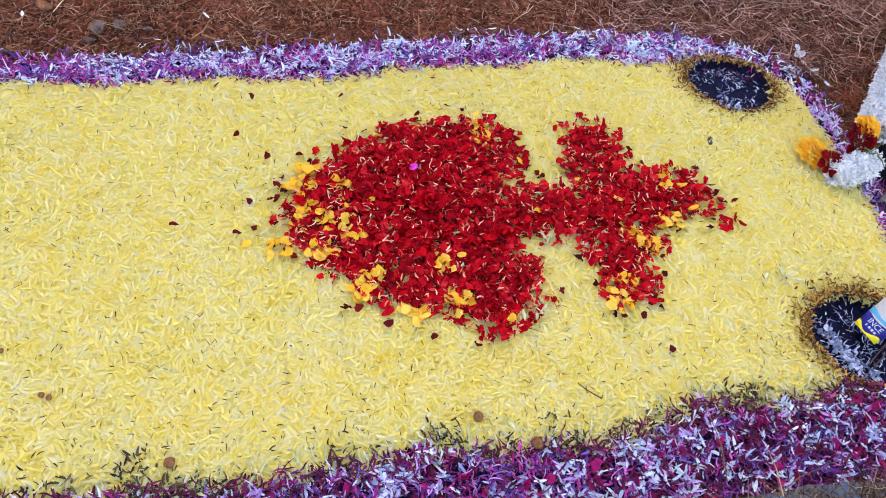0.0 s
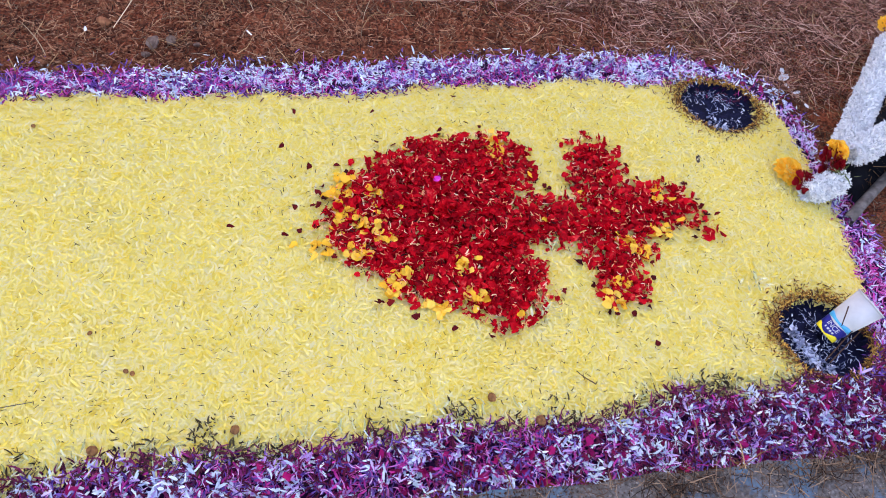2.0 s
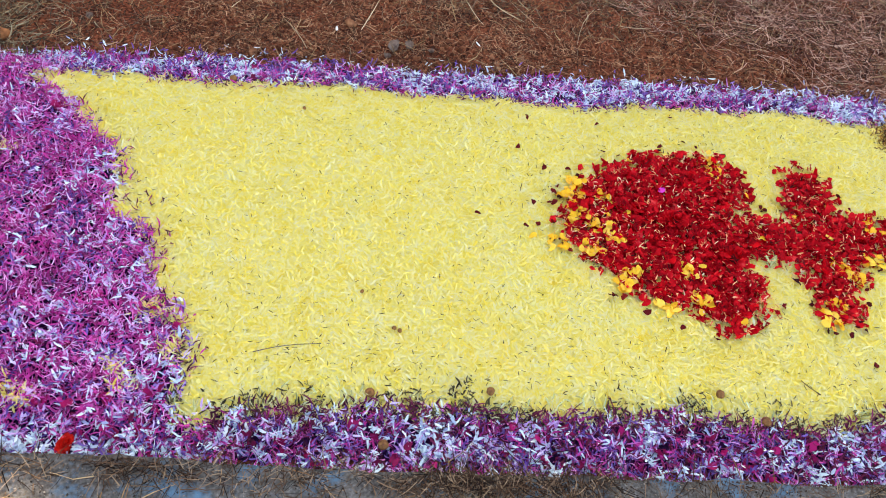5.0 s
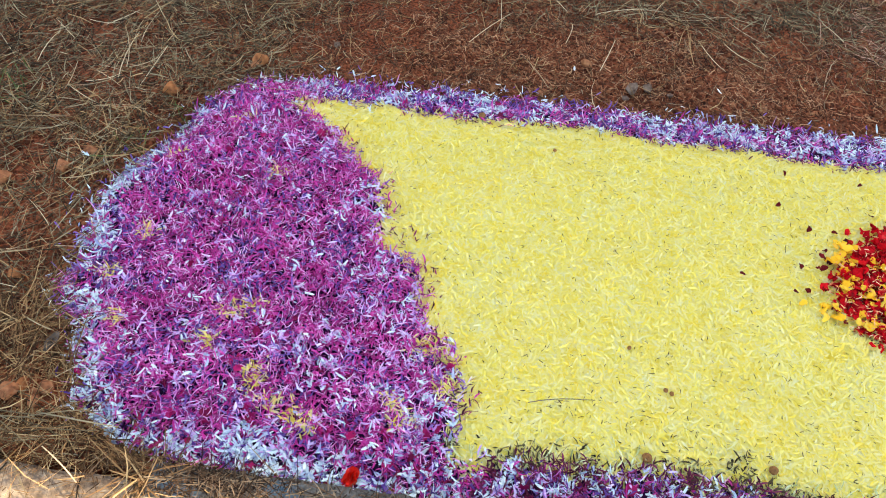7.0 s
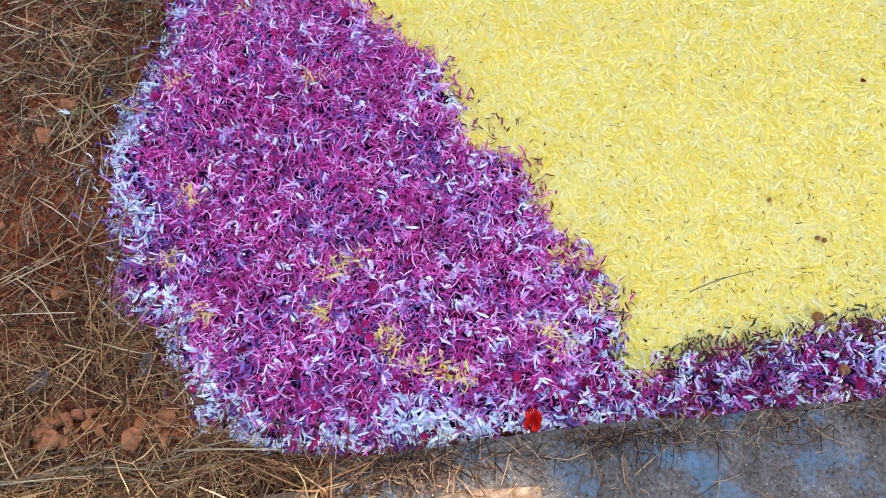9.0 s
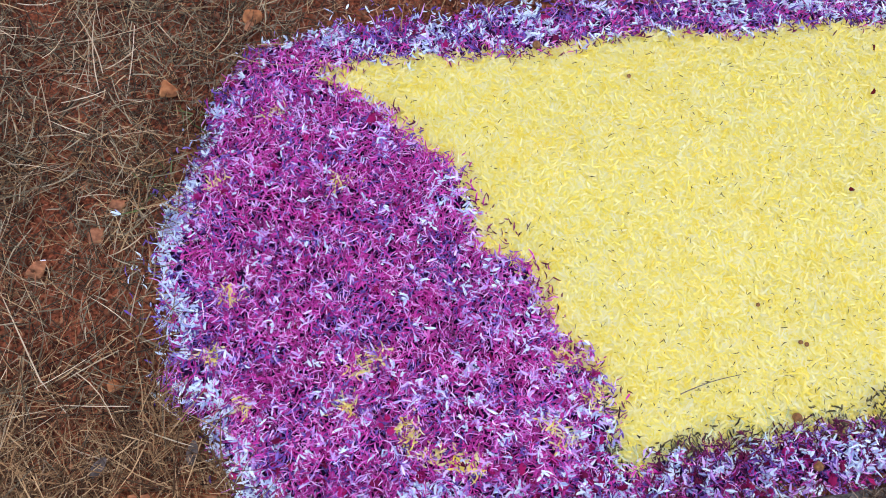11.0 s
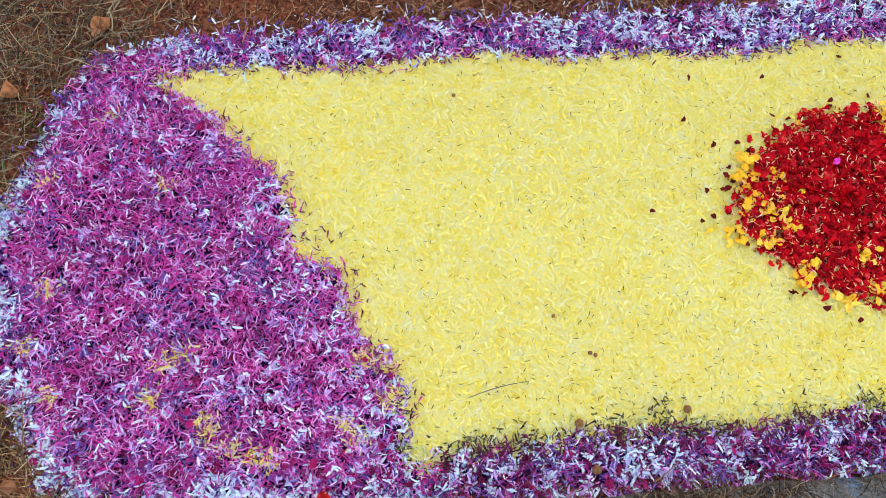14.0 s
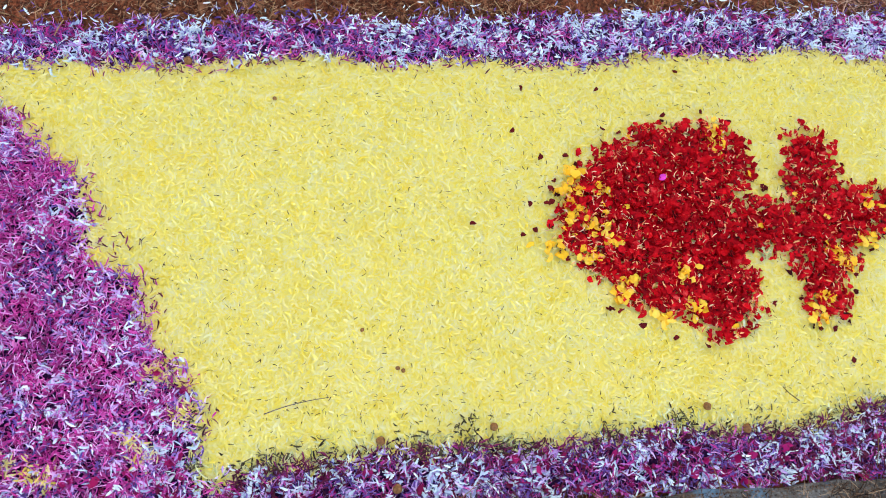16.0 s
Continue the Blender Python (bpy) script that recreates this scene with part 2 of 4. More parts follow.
LATERITE = material("laterite_stone", [(0.06, 0.02, 0.01), (0.22, 0.074, 0.028), (0.37, 0.135, 0.05), (0.48, 0.2, 0.08)], 0.02, 7, 0.9, bump=0.8, bump_size=0.003)
SLAB_DIRT = material("brown_dirt_crumb", [(0.02, 0.01, 0.006), (0.09, 0.046, 0.028), (0.2, 0.11, 0.07)], 0.02, 5, 0.95, island=0.75)
CRUMBS = material("soil_crumb", [(0.018, 0.0055, 0.003), (0.11, 0.03, 0.013), (0.24, 0.077, 0.033), (0.41, 0.16, 0.075)], 0.02, 5, 0.95, island=0.75)
RED_STONE = material("red_stone", [(0.08, 0.028, 0.014), (0.25, 0.092, 0.042), (0.4, 0.165, 0.075)], 0.015, 7, 0.9, bump=0.8, bump_size=0.003)
GREY_STONE = material("grey_stone", [(0.06, 0.035, 0.026), (0.15, 0.095, 0.07), (0.24, 0.165, 0.125)], 0.015, 7, 0.9, bump=0.8, bump_size=0.003, gloss=0.03)
POD = material("brown_seed_pod", [(0.09, 0.035, 0.015), (0.2, 0.085, 0.03), (0.28, 0.13, 0.05)], 0.006, 5, 0.6, bump=0.5, bump_size=0.002)
DEAD_LEAF = material("dead_leaf", [(0.03, 0.022, 0.018), (0.08, 0.058, 0.045), (0.14, 0.105, 0.085)], 0.012, 5, 0.9, bump=0.6, bump_size=0.003)
WHITE = material("white_flower_petal", [(0.56, 0.58, 0.6), (0.74, 0.76, 0.75), (0.84, 0.85, 0.81)], 0.05, 3, 0.6, island=0.8, translucent=0.25)
GREEN = material("fresh_green_leaf", [(0.03, 0.045, 0.012), (0.08, 0.11, 0.03), (0.18, 0.2, 0.08)], 0.05, 3, 0.6, island=0.8)
BLACK_PLASTIC = material("black_plastic", [(0.002, 0.002, 0.003), (0.006, 0.006, 0.009)], 0.05, 3, 0.85, bump=0.4, bump_size=0.01)
WOOD = material("grey_weathered_wood", [(0.03, 0.026, 0.022), (0.09, 0.078, 0.068), (0.17, 0.15, 0.13)], 0.02, 6, 0.85, bump=0.6, bump_size=0.004)
PAPER = material("waxed_paper", [(0.36, 0.37, 0.36), (0.52, 0.53, 0.52)], 0.04, 4, 0.5)
CUP_BLUE = material("printed_blue", [(0.012, 0.014, 0.13), (0.02, 0.024, 0.2)], 0.03, 3, 0.4)
CUP_CYAN = material("printed_cyan", [(0.02, 0.3, 0.5), (0.04, 0.4, 0.6)], 0.03, 3, 0.4)
CUP_YELLOW = material("printed_yellow", [(0.7, 0.55, 0.02), (0.85, 0.7, 0.04)], 0.03, 3, 0.4)
INCENSE = material("incense_stick", [(0.04, 0.02, 0.015), (0.09, 0.05, 0.03)], 0.01, 3, 0.9)
PLASTER = material("shade_wall_plaster", [(0.36, 0.33, 0.29), (0.46, 0.43, 0.38), (0.52, 0.49, 0.44)], 0.3, 6, 0.9, bump=0.3, bump_size=0.01, patch=0.3, patch_size=1.2)


# ---- plan of the grave ----
def x_left(y):   # outer edge of the flowers at the foot
    return np.interp(y, [0.3, 0.315, 0.335, 0.365, 0.413, 0.462, 0.52, 0.55, 0.61, 0.67, 0.74, 0.84, 0.9, 0.935, 0.97, 1.06, 1.145, 1.21, 1.275, 1.32, 1.35],
                     [-1.19, -1.315, -1.36, -1.415, -1.44, -1.46, -1.475, -1.525, -1.55, -1.55, -1.565, -1.572, -1.572, -1.56, -1.547, -1.515, -1.487, -1.458, -1.408, -1.345, -1.2])


def x_right(y):
    return np.interp(y, [0.29, 0.34, 0.5, 0.8, 1.1, 1.22, 1.32, 1.38, 1.43], [1.15, 1.22, 1.24, 1.25, 1.24, 1.238, 1.21, 1.15, 1.06])


def y_top(x):
    return np.interp(x, [-1.58, -1.3, -1.12, -0.96, -0.7, -0.44, -0.2, 0.1, 0.4, 0.7, 0.95, 1.1, 1.2, 1.26], [1.2, 1.337, 1.35, 1.36, 1.37, 1.379, 1.39, 1.406, 1.426, 1.428, 1.425, 1.393, 1.332, 1.25])


def y_bottom(x):
    return np.interp(x, [-1.6, -1.45, -1.32, -1.2, -0.5, 0.2, 0.7, 1.0, 1.25], [0.49, 0.36, 0.308, 0.299, 0.292, 0.297, 0.295, 0.295, 0.35])


def yellow_inside(x, y):
    """How far inside the yellow field a place lies (metres, minus outside)."""
    top = np.interp(x, [-1.2, -1.1, -0.88, -0.75, -0.66, -0.5, -0.34, -0.22, -0.05, 0.12, 0.25, 0.45, 0.6, 0.68, 0.77, 0.92, 1.16],
                    [1.222, 1.234, 1.232, 1.226, 1.243, 1.256, 1.228, 1.251, 1.236, 1.24, 1.27, 1.262, 1.286, 1.3, 1.264, 1.27, 1.19])
    low = np.interp(x, [-0.8, -0.7, -0.64, -0.5, -0.4, -0.3, -0.13, 0.1, 0.17, 0.32, 0.5, 0.62, 0.8, 0.92, 1.1],
                    [0.385, 0.372, 0.39, 0.397, 0.409, 0.404, 0.399, 0.411, 0.427, 0.4, 0.408, 0.435, 0.43, 0.452, 0.53])
    left = np.interp(y, [0.38, 0.4, 0.46, 0.52, 0.555, 0.595, 0.635, 0.7, 0.762, 0.785, 0.8, 0.85, 0.94, 0.99, 1.03, 1.1, 1.14, 1.2],
                     [-0.745, -0.755, -0.744, -0.757, -0.778, -0.782, -0.834, -0.846, -0.868, -0.9, -0.95, -0.957, -0.975, -1.005, -1.058, -1.112, -1.17, -1.235])
    right = np.interp(y, [0.45, 0.5, 0.65, 0.8, 1.2], [1.0, 1.05, 1.13, 1.16, 1.16])
    wave = 0.007 * vnoise(x, y, 0.05, 3) + 0.006 * vnoise(x, y, 0.018, 4)
    return np.minimum(np.minimum(top - y, y - low), np.minimum((x - left + 0.01 * vnoise(x, y, 0.045, 9)) * 0.8, right - x)) + wave


def flowers_inside(x, y):
    wave = 0.009 * vnoise(x, y, 0.06, 5) + 0.008 * vnoise(x, y, 0.02, 6)
    return np.minimum(np.minimum(y_top(x) - y, y - y_bottom(x)), np.minimum(x - x_left(y), x_right(y) - x)) + wave


PITS = [(0.989, 1.188, 0.1, 0.093), (0.974, 0.532, 0.096, 0.088)]   # burnt hollows: centre and half widths


def pit_radius(x, y):
    """Distance from the nearest hollow's centre, 1 at its rim."""
    return np.minimum.reduce([np.hypot((x - a) / u, (y - b) / v) for a, b, u, v in PITS])


def ground_height(x, y):
    west = step(-1.3, -1.6, x) * step(1.5, 1.0, y)
    z = -0.06 + 0.03 * west + 0.008 * step(0.7, 1.2, y) * (1 - west) - 0.03 * step(-0.012, 0.03, flowers_inside(x, y))
    z = z + 0.022 * step(-1.25, -1.4, x) * step(0.25, 0.29, y) * step(0.42, 0.32, y) - 0.03 * step(0.28, 0.23, y)
    z = z - 0.02 * step(1.45, 1.9, y) + 0.014 * np.exp(-((x + 1.56) / 0.11) ** 2 - ((y - 0.375) / 0.045) ** 2)
    far = step(6, 2.5, np.hypot(x, y - 0.8))
    return z + far * (0.008 * vnoise(x, y, 0.17, 1) + 0.005 * vnoise(x, y, 0.05, 2) + 0.003 * vnoise(x, y, 0.022, 7)) + (1 - far) * 0.1 * vnoise(x, y, 6.0, 8)


def mound_height(x, y):
    d = flowers_inside(x, y)
    base = -0.052 + 0.018 * step(0.6, 1.1, y) * step(-0.02, 0.12, d) + 0.028 * step(0.0, 0.2, d) + 0.006 * step(0.1, 0.45, d) - 0.055 * step(0.0, -0.035, d)
    base = base + 0.02 * step(-1.3, -1.5, x) * step(1.1, 0.7, y) * step(0.2, 0.03, d)
    base = base + 0.005 * vnoise(x, y, 0.12, 11) + 0.0035 * vnoise(x, y, 0.04, 12)
    return base - 0.02 * step(1.02, 0.88, pit_radius(x, y))


# the heart with its forked tail, laid out in rose petals: discs and bars with their radii
ROSE_BARS = [(0.175, 0.865, 0.25, 0.85, 0.172), (0.215, 0.97, 0.34, 0.99, 0.108), (0.24, 0.75, 0.33, 0.695, 0.095), (0.055, 0.85, 0.1, 0.845, 0.09),
             (0.06, 0.93, 0.11, 0.97, 0.05), (0.035, 0.79, 0.08, 0.775, 0.04), (0.14, 0.72, 0.22, 0.69, 0.045),
             (0.42, 0.845, 0.68, 0.855, 0.07), (0.59, 0.9, 0.6, 1.015, 0.064), (0.57, 0.8, 0.575, 0.68, 0.06), (0.62, 0.79, 0.645, 0.765, 0.03),
             (0.7, 0.862, 0.77, 0.872, 0.052), (0.77, 0.85, 0.815, 0.8, 0.028)]


def roses_inside(x, y):
    d = np.full(np.shape(x), -9.0)
    for ax, ay, bx, by, r in ROSE_BARS:
        t = np.clip(((x - ax) * (bx - ax) + (y - ay) * (by - ay)) / ((bx - ax) ** 2 + (by - ay) ** 2), 0, 1)
        d = np.maximum(d, r - np.hypot(x - ax - t * (bx - ax), y - ay - t * (by - ay)))
    return d + 0.012 * vnoise(x, y, 0.04, 21) + 0.008 * vnoise(x, y, 0.015, 22)


# ---- ground, slabs, added shade wall ----
def axis_steps(a, b, fine, reach):
    core = np.arange(a, b, fine)
    out = np.geomspace(fine, reach, 26)
    return np.concatenate([(a - out)[::-1], core, b + out])


def sheet(name, xs, ys, height, keep=None):
    X, Y = np.meshgrid(xs, ys, indexing="ij")
    V = np.stack([X, Y, height(X, Y)], 2).reshape(-1, 3)
    idx = np.arange(X.size).reshape(X.shape)
    F = np.stack([idx[:-1, :-1], idx[1:, :-1], idx[1:, 1:], idx[:-1, 1:]], 2).reshape(-1, 4)
    if keep is not None:
        C = V[F].mean(1)
        F = F[keep(C[:, 0], C[:, 1])]
    return mesh_from(name, V, F)


ground = part("ground", sheet("ground", axis_steps(-2.6, 2.4, 0.014, 500), axis_steps(-0.3, 2.5, 0.014, 500), ground_height), SOIL)
tagged(ground, "red-brown soil ground strewn with dry straw", "ground", kind="structure")


def slab(name, x0, x1, y0, y1, top, bottom, mat, seed):
    """A concrete slab with worn, uneven edges."""
    bm = bmesh.new()
    bmesh.ops.create_cube(bm, size=1, matrix=Matrix.Translation(((x0 + x1) / 2, (y0 + y1) / 2, (top + bottom) / 2)) @ Matrix.Diagonal((x1 - x0, y1 - y0, top - bottom, 1)))
    bmesh.ops.bevel(bm, geom=bm.edges[:], offset=0.008, segments=2, affect="EDGES")
    bmesh.ops.bisect_plane(bm, geom=bm.verts[:] + bm.edges[:] + bm.faces[:], plane_co=(0, y1 - 0.03, 0), plane_no=(0, 1, 0))
    for k in range(1, int((x1 - x0) / 0.03)):
        bmesh.ops.bisect_plane(bm, geom=bm.verts[:] + bm.edges[:] + bm.faces[:], plane_co=(x0 + 0.03 * k, 0, 0), plane_no=(1, 0, 0))
    for v in bm.verts:
        edge = step(y1 - 0.05, y1, v.co.y)
        v.co.y += float(edge * (0.006 * vnoise(v.co.x, seed, 0.09, 31) + 0.004 * vnoise(v.co.x, seed, 0.03, 32)))
        v.co.z += float(0.003 * vnoise(v.co.x, v.co.y, 0.12, 33))
    ob = part(name, bm, mat)
    for p in ob.data.polygons:
        p.use_smooth = False
    return ob


kerb = slab("concrete_slab", -1.235, 2.6, -0.7, 0.294, -0.018, -0.16, CONCRETE, 1.0)
tagged(kerb, "grey concrete slab with flaked blue paint beside the flowers", "slab", kind="structure")
old_slab = slab("cracked_cement_slab", -2.6, -1.242, -0.7, 0.25, -0.026, -0.16, PALE_CONCRETE, 2.0)
tagged(old_slab, "pale cracked cement slab with straw on it", "slab", kind="structure")
# added patch in the sun pool's outline; its paleness stands for sunlight
sunlit_patch = slab("worn_cement_slab", -1.236, -0.905, -0.7, 0.232, -0.0135, -0.15, PALE_CONCRETE, 3.0)
tagged(sunlit_patch, "pale cement patch added where sun falls, sunlight in its colour", "slab", kind="structure")

DARK = material("dark_dirt", [(0.006, 0.005, 0.004), (0.02, 0.015, 0.011)], 0.01, 4, 0.95)
for ax, ay, bx, by, k in ((-1.33, 0.245, -1.3, 0.02, 1), (-1.47, 0.24, -1.5, 0.0, 2), (-1.62, 0.24, -1.58, -0.02, 3), (-1.85, 0.12, -1.3, 0.1, 4)):
    V = []
    for q in range(41):
        f = q / 40
        cx, cy = ax + (bx - ax) * f + 0.012 * float(vnoise(f, k * 3.1, 0.13, 95)), ay + (by - ay) * f + 0.012 * float(vnoise(f, k * 5.7, 0.11, 96))
        w = 0.0008 + 0.0012 * abs(float(vnoise(f, k * 1.3, 0.1, 97)))
        nx, ny = (0, 1) if abs(bx - ax) > abs(by - ay) else (1, 0)
        V += [(cx - nx * w, cy - ny * w, -0.0215), (cx + nx * w, cy + ny * w, -0.0215)]
    part("crack", mesh_from("crack", V, [(2 * q, 2 * q + 1, 2 * q + 3, 2 * q + 2) for q in range(40)]), DARK, old_slab)
# unseen wall added as a shade caster; its stepped top shapes the sun patch
wall = bmesh.new()
for x0, x1, h in ((-26.0, -1.02, 11.482), (-1.02, -0.9, 11.487), (-0.9, 26.0, 12.333)):
    bmesh.ops.create_cube(wall, size=1, matrix=Matrix.Translation(((x0 + x1) / 2, 14.0, h / 2 - 0.2)) @ Matrix.Diagonal((x1 - x0, 0.2, h + 0.4, 1)))
wall_north = part("wall_north", wall, PLASTER)
tagged(wall_north, "plain wall added out of view to shade the grave", "wall", kind="structure")

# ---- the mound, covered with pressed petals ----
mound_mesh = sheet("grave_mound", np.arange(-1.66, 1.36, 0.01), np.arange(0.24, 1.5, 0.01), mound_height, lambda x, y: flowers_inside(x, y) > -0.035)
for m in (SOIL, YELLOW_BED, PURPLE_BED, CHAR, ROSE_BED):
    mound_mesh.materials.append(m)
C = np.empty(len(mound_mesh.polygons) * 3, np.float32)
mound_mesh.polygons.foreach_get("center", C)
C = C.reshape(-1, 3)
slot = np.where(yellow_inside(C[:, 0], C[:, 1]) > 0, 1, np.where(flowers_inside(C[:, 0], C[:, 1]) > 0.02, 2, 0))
# the front seam gets the shade-dark bed too
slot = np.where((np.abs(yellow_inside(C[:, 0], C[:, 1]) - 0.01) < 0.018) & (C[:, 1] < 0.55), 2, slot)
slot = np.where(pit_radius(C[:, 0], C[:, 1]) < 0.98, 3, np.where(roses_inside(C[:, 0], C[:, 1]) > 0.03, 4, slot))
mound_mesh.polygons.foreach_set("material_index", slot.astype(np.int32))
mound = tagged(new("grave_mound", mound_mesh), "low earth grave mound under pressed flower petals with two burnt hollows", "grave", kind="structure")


# ---- petals ----
def places(n, x0, x1, y0, y1):
    return rng.uniform(x0, x1, n), rng.uniform(y0, y1, n)


def petals(name, shape, x, y, lift, length, width, mat, label, flat=0.25, curl=0.25, height=mound_height, bend=0.2, fan=1, ragged=0.0, parent=None):
    n = len(x)
    yaw = rng.uniform(0, 2 * np.pi, n)
    if fan > 1:   # petals that still hang together in small fans
        first = np.arange(n) // fan * fan
        x, y, yaw = x[first] + rng.normal(0, 0.002, n), y[first] + rng.normal(0, 0.002, n), yaw[first] + rng.normal(0, 1.0, n)
    P = np.stack([x, y, height(x, y) + rng.uniform(lift[0], lift[1], n)], 1)
    size = rng.uniform(*length, n)
    fall = (height(x + size * np.cos(yaw), y + size * np.sin(yaw)) - height(x, y)) / size   # each follows the slope under it
    me = scattered(name, shape, P, yaw, rng.normal(0.08, flat, n) + np.clip(np.arctan(fall), -0.8, 0.5), rng.normal(0, flat * 1.6, n),
                   size, rng.uniform(*width, n), rng.normal(0.05, curl, n), rng.normal(0, bend, n), ragged)
    ob = part(name, me, mat, parent)
    if parent is None:
        return tagged(ob, label, "petals", kind="stuff")
    ob.matrix_parent_inverse = parent.matrix_basis.inverted()
    return tagged(ob, label, kind="stuff")


def yellow_places(n):
    x, y = places(n, -1.25, 1.22, 0.34, 1.33)
    edge = yellow_inside(x, y)
    keep = (edge > rng.normal(0, 0.007, n)) & (pit_radius(x, y) > rng.uniform(1.0, 1.2, n))
    keep &= rng.random(n) < (1 - 0.72 * step(0.045, 0.0, edge) * step(0.6, 0.4, y) * step(-0.7, 0.4, vnoise(x, y, 0.04, 46))) * (1 - 0.9 * step(0.01, 0.05, roses_inside(x, y)))
    return x[keep], y[keep]


petals("yellow_petals", THIN, *yellow_places(175000), (0.0, 0.004), (0.013, 0.025), (0.0028, 0.0054), YELLOW, "pale yellow chrysanthemum petals spread thickly over the grave", flat=0.055, curl=0.1, bend=0.3)
petals("yellow_top_petals", CURLY, *yellow_places(36000), (0.002, 0.0055), (0.012, 0.024), (0.0018, 0.0036), YELLOW, "loose curled yellow petals on top of the pressed ones", flat=0.075, curl=0.18, bend=0.45)

x, y = places(320000, -1.65, 1.32, 0.27, 1.48)
inside, yel = flowers_inside(x, y), yellow_inside(x, y)
keep = (inside > rng.normal(0.0, 0.01, len(x))) & (yel < rng.normal(0, 0.006 + 0.007 * (x < -0.65), len(x))) & (pit_radius(x, y) > 1.05)
thin_end = step(0.95, 1.12, x)
keep &= rng.random(len(x)) < 1 - 0.5 * thin_end - 0.15 * step(0.4, 0.7, x) * step(0.5, 0.42, y) - 0.15 * step(0.5, 0.42, y) * (x > -0.7) - 0.3 * step(1.15, 1.25, y)
keep &= rng.random(len(x)) < 0.68 + 0.62 * vnoise(x, y, 0.015, 52) + 0.12 * step(-0.7, -0.85, x)   # the petals lie in clumps; the gaps show the shade-dark bed
x, y, inside, yel = x[keep], y[keep], inside[keep], yel[keep]
foot = step(-0.65, -0.8, x) * step(0.27, 0.31, y) * np.where(y > 1.2, step(-1.1, -1.2, x), 1)   # the broad purple field at the foot
top_side = step(1.19, 1.24, y) * (1 - foot)
front = step(0.5, 0.42, y) * (1 - foot)
corner = step(0.45, 0.75, x) * step(0.55, 0.45, y)   # the dark corner beside the slab
rim = foot * step(0.12, 0.03, inside + 0.04 * vnoise(x, y, 0.09, 47)) * (1 - 0.2 * step(1.02, 1.12, y))
clump = 0.36 * vnoise(x, y, 0.07, 41) + 0.42 * vnoise(x, y, 0.032, 42)
pale = 0.27 - 0.31 * foot + 0.1 * front + (0.3 + 0.55 * step(-0.3, 0.3, vnoise(x, y, 0.05, 53))) * rim + (1.0 - 0.3 * foot) * clump + 0.19 * top_side + 0.25 * step(0.4, 0.75, x) * top_side
pale += 0.08 * foot * step(0.62, 0.4, y) + 0.2 * foot * np.exp(-((x + 0.93 - 0.25 * (y - 0.6)) / 0.09) ** 2) * step(0.85, 0.7, y)
pale += 0.28 * corner * step(-0.07, -0.01, yel)
pale += 0.2 * foot * step(-0.11, -0.02, yel) * step(1.1, 0.9, y)
pale += 0.35 * step(1.08, 1.18, x) * step(0.6, 0.75, y) - 0.08 * corner
is_pale = rng.random(len(x)) < np.clip(0.8 * pale, 0.04, 0.88)
violet = (~is_pale) & (rng.random(len(x)) < 0.24 - 0.1 * foot + 0.24 * front + 0.18 * corner + 0.28 * top_side + 0.3 * rim + 0.3 * vnoise(x, y, 0.035, 43))
pink = ~is_pale & ~violet & (rng.random(len(x)) < 0.2 + 0.03 * foot)
for name, mask, mat, label in (("magenta_petals", ~is_pale & ~violet & ~pink, MAGENTA, "magenta-purple aster petals over the grave's foot and border"),
                               ("violet_petals", violet, VIOLET, "violet aster petals mixed into the border")):
    petals(name, CURLY, x[mask], y[mask], (0.0, 0.011), (0.009, 0.021), (0.002, 0.0046), mat, label, flat=0.2, curl=0.55, bend=0.55)
fine = 1 - 0.3 * top_side   # smaller petals along the upper border
petals("pink_petals", CURLY, x[pink], y[pink], (0.006, 0.015), (0.009, 0.022), (0.0011, 0.0028), PINK, "thin pale pink petals curled among the magenta ones", flat=0.22, curl=0.7, bend=0.75)
lilac = is_pale & (rng.random(len(x)) < 0.6 - 0.6 * rim - 0.5 * top_side - 0.3 * front)
petals("lilac_petals", CURLY, x[lilac], y[lilac], (0.002, 0.013), (0.01 * fine[lilac], 0.022 * fine[lilac]), (0.0022 * fine[lilac], 0.0052 * fine[lilac]), LILAC, "lilac aster petals mixed through the purple field", flat=0.18, curl=0.4, bend=0.4, fan=5)
lav = is_pale & ~lilac
petals("lavender_petals", THIN, x[lav], y[lav], (0.001, 0.013), (0.01 * fine[lav], 0.023 * fine[lav]), (0.0026 * fine[lav], 0.006 * fine[lav]), LAVENDER, "pale lavender-white aster petals along the grave's border", flat=0.16, curl=0.32, bend=0.3, fan=4)

# strays: purple on yellow along the seam, yellow tufts in the purple, fallen bits
x, y = places(46000, -1.3, 1.1, 0.34, 1.3)
edge = yellow_inside(x, y)
left_seam = (edge > 0) & (x < -0.6) & (y > 0.42) & (y < 1.17)
notch = np.exp(-((x + 0.905) / 0.045) ** 2 - ((y - 0.825) / 0.035) ** 2) + 0.8 * np.exp(-((x + 0.765) / 0.03) ** 2 - ((y - 0.5) / 0.06) ** 2)
keep = left_seam & (rng.random(len(x)) < 0.5 * step(0.055, 0.0, edge) * step(-0.2, 0.6, vnoise(x, y, 0.06, 44)) + 0.25 * notch)
petals("stray_maroon_petals", CURLY, x[keep], y[keep], (0.007, 0.012), (0.008, 0.019), (0.0018, 0.0042), MAROON, "dark maroon petals strayed onto the yellow", flat=0.15, curl=0.4, bend=0.7)
seam = (edge > -0.01) & ~left_seam & (y < 0.6) & (pit_radius(x, y) > 1.25)
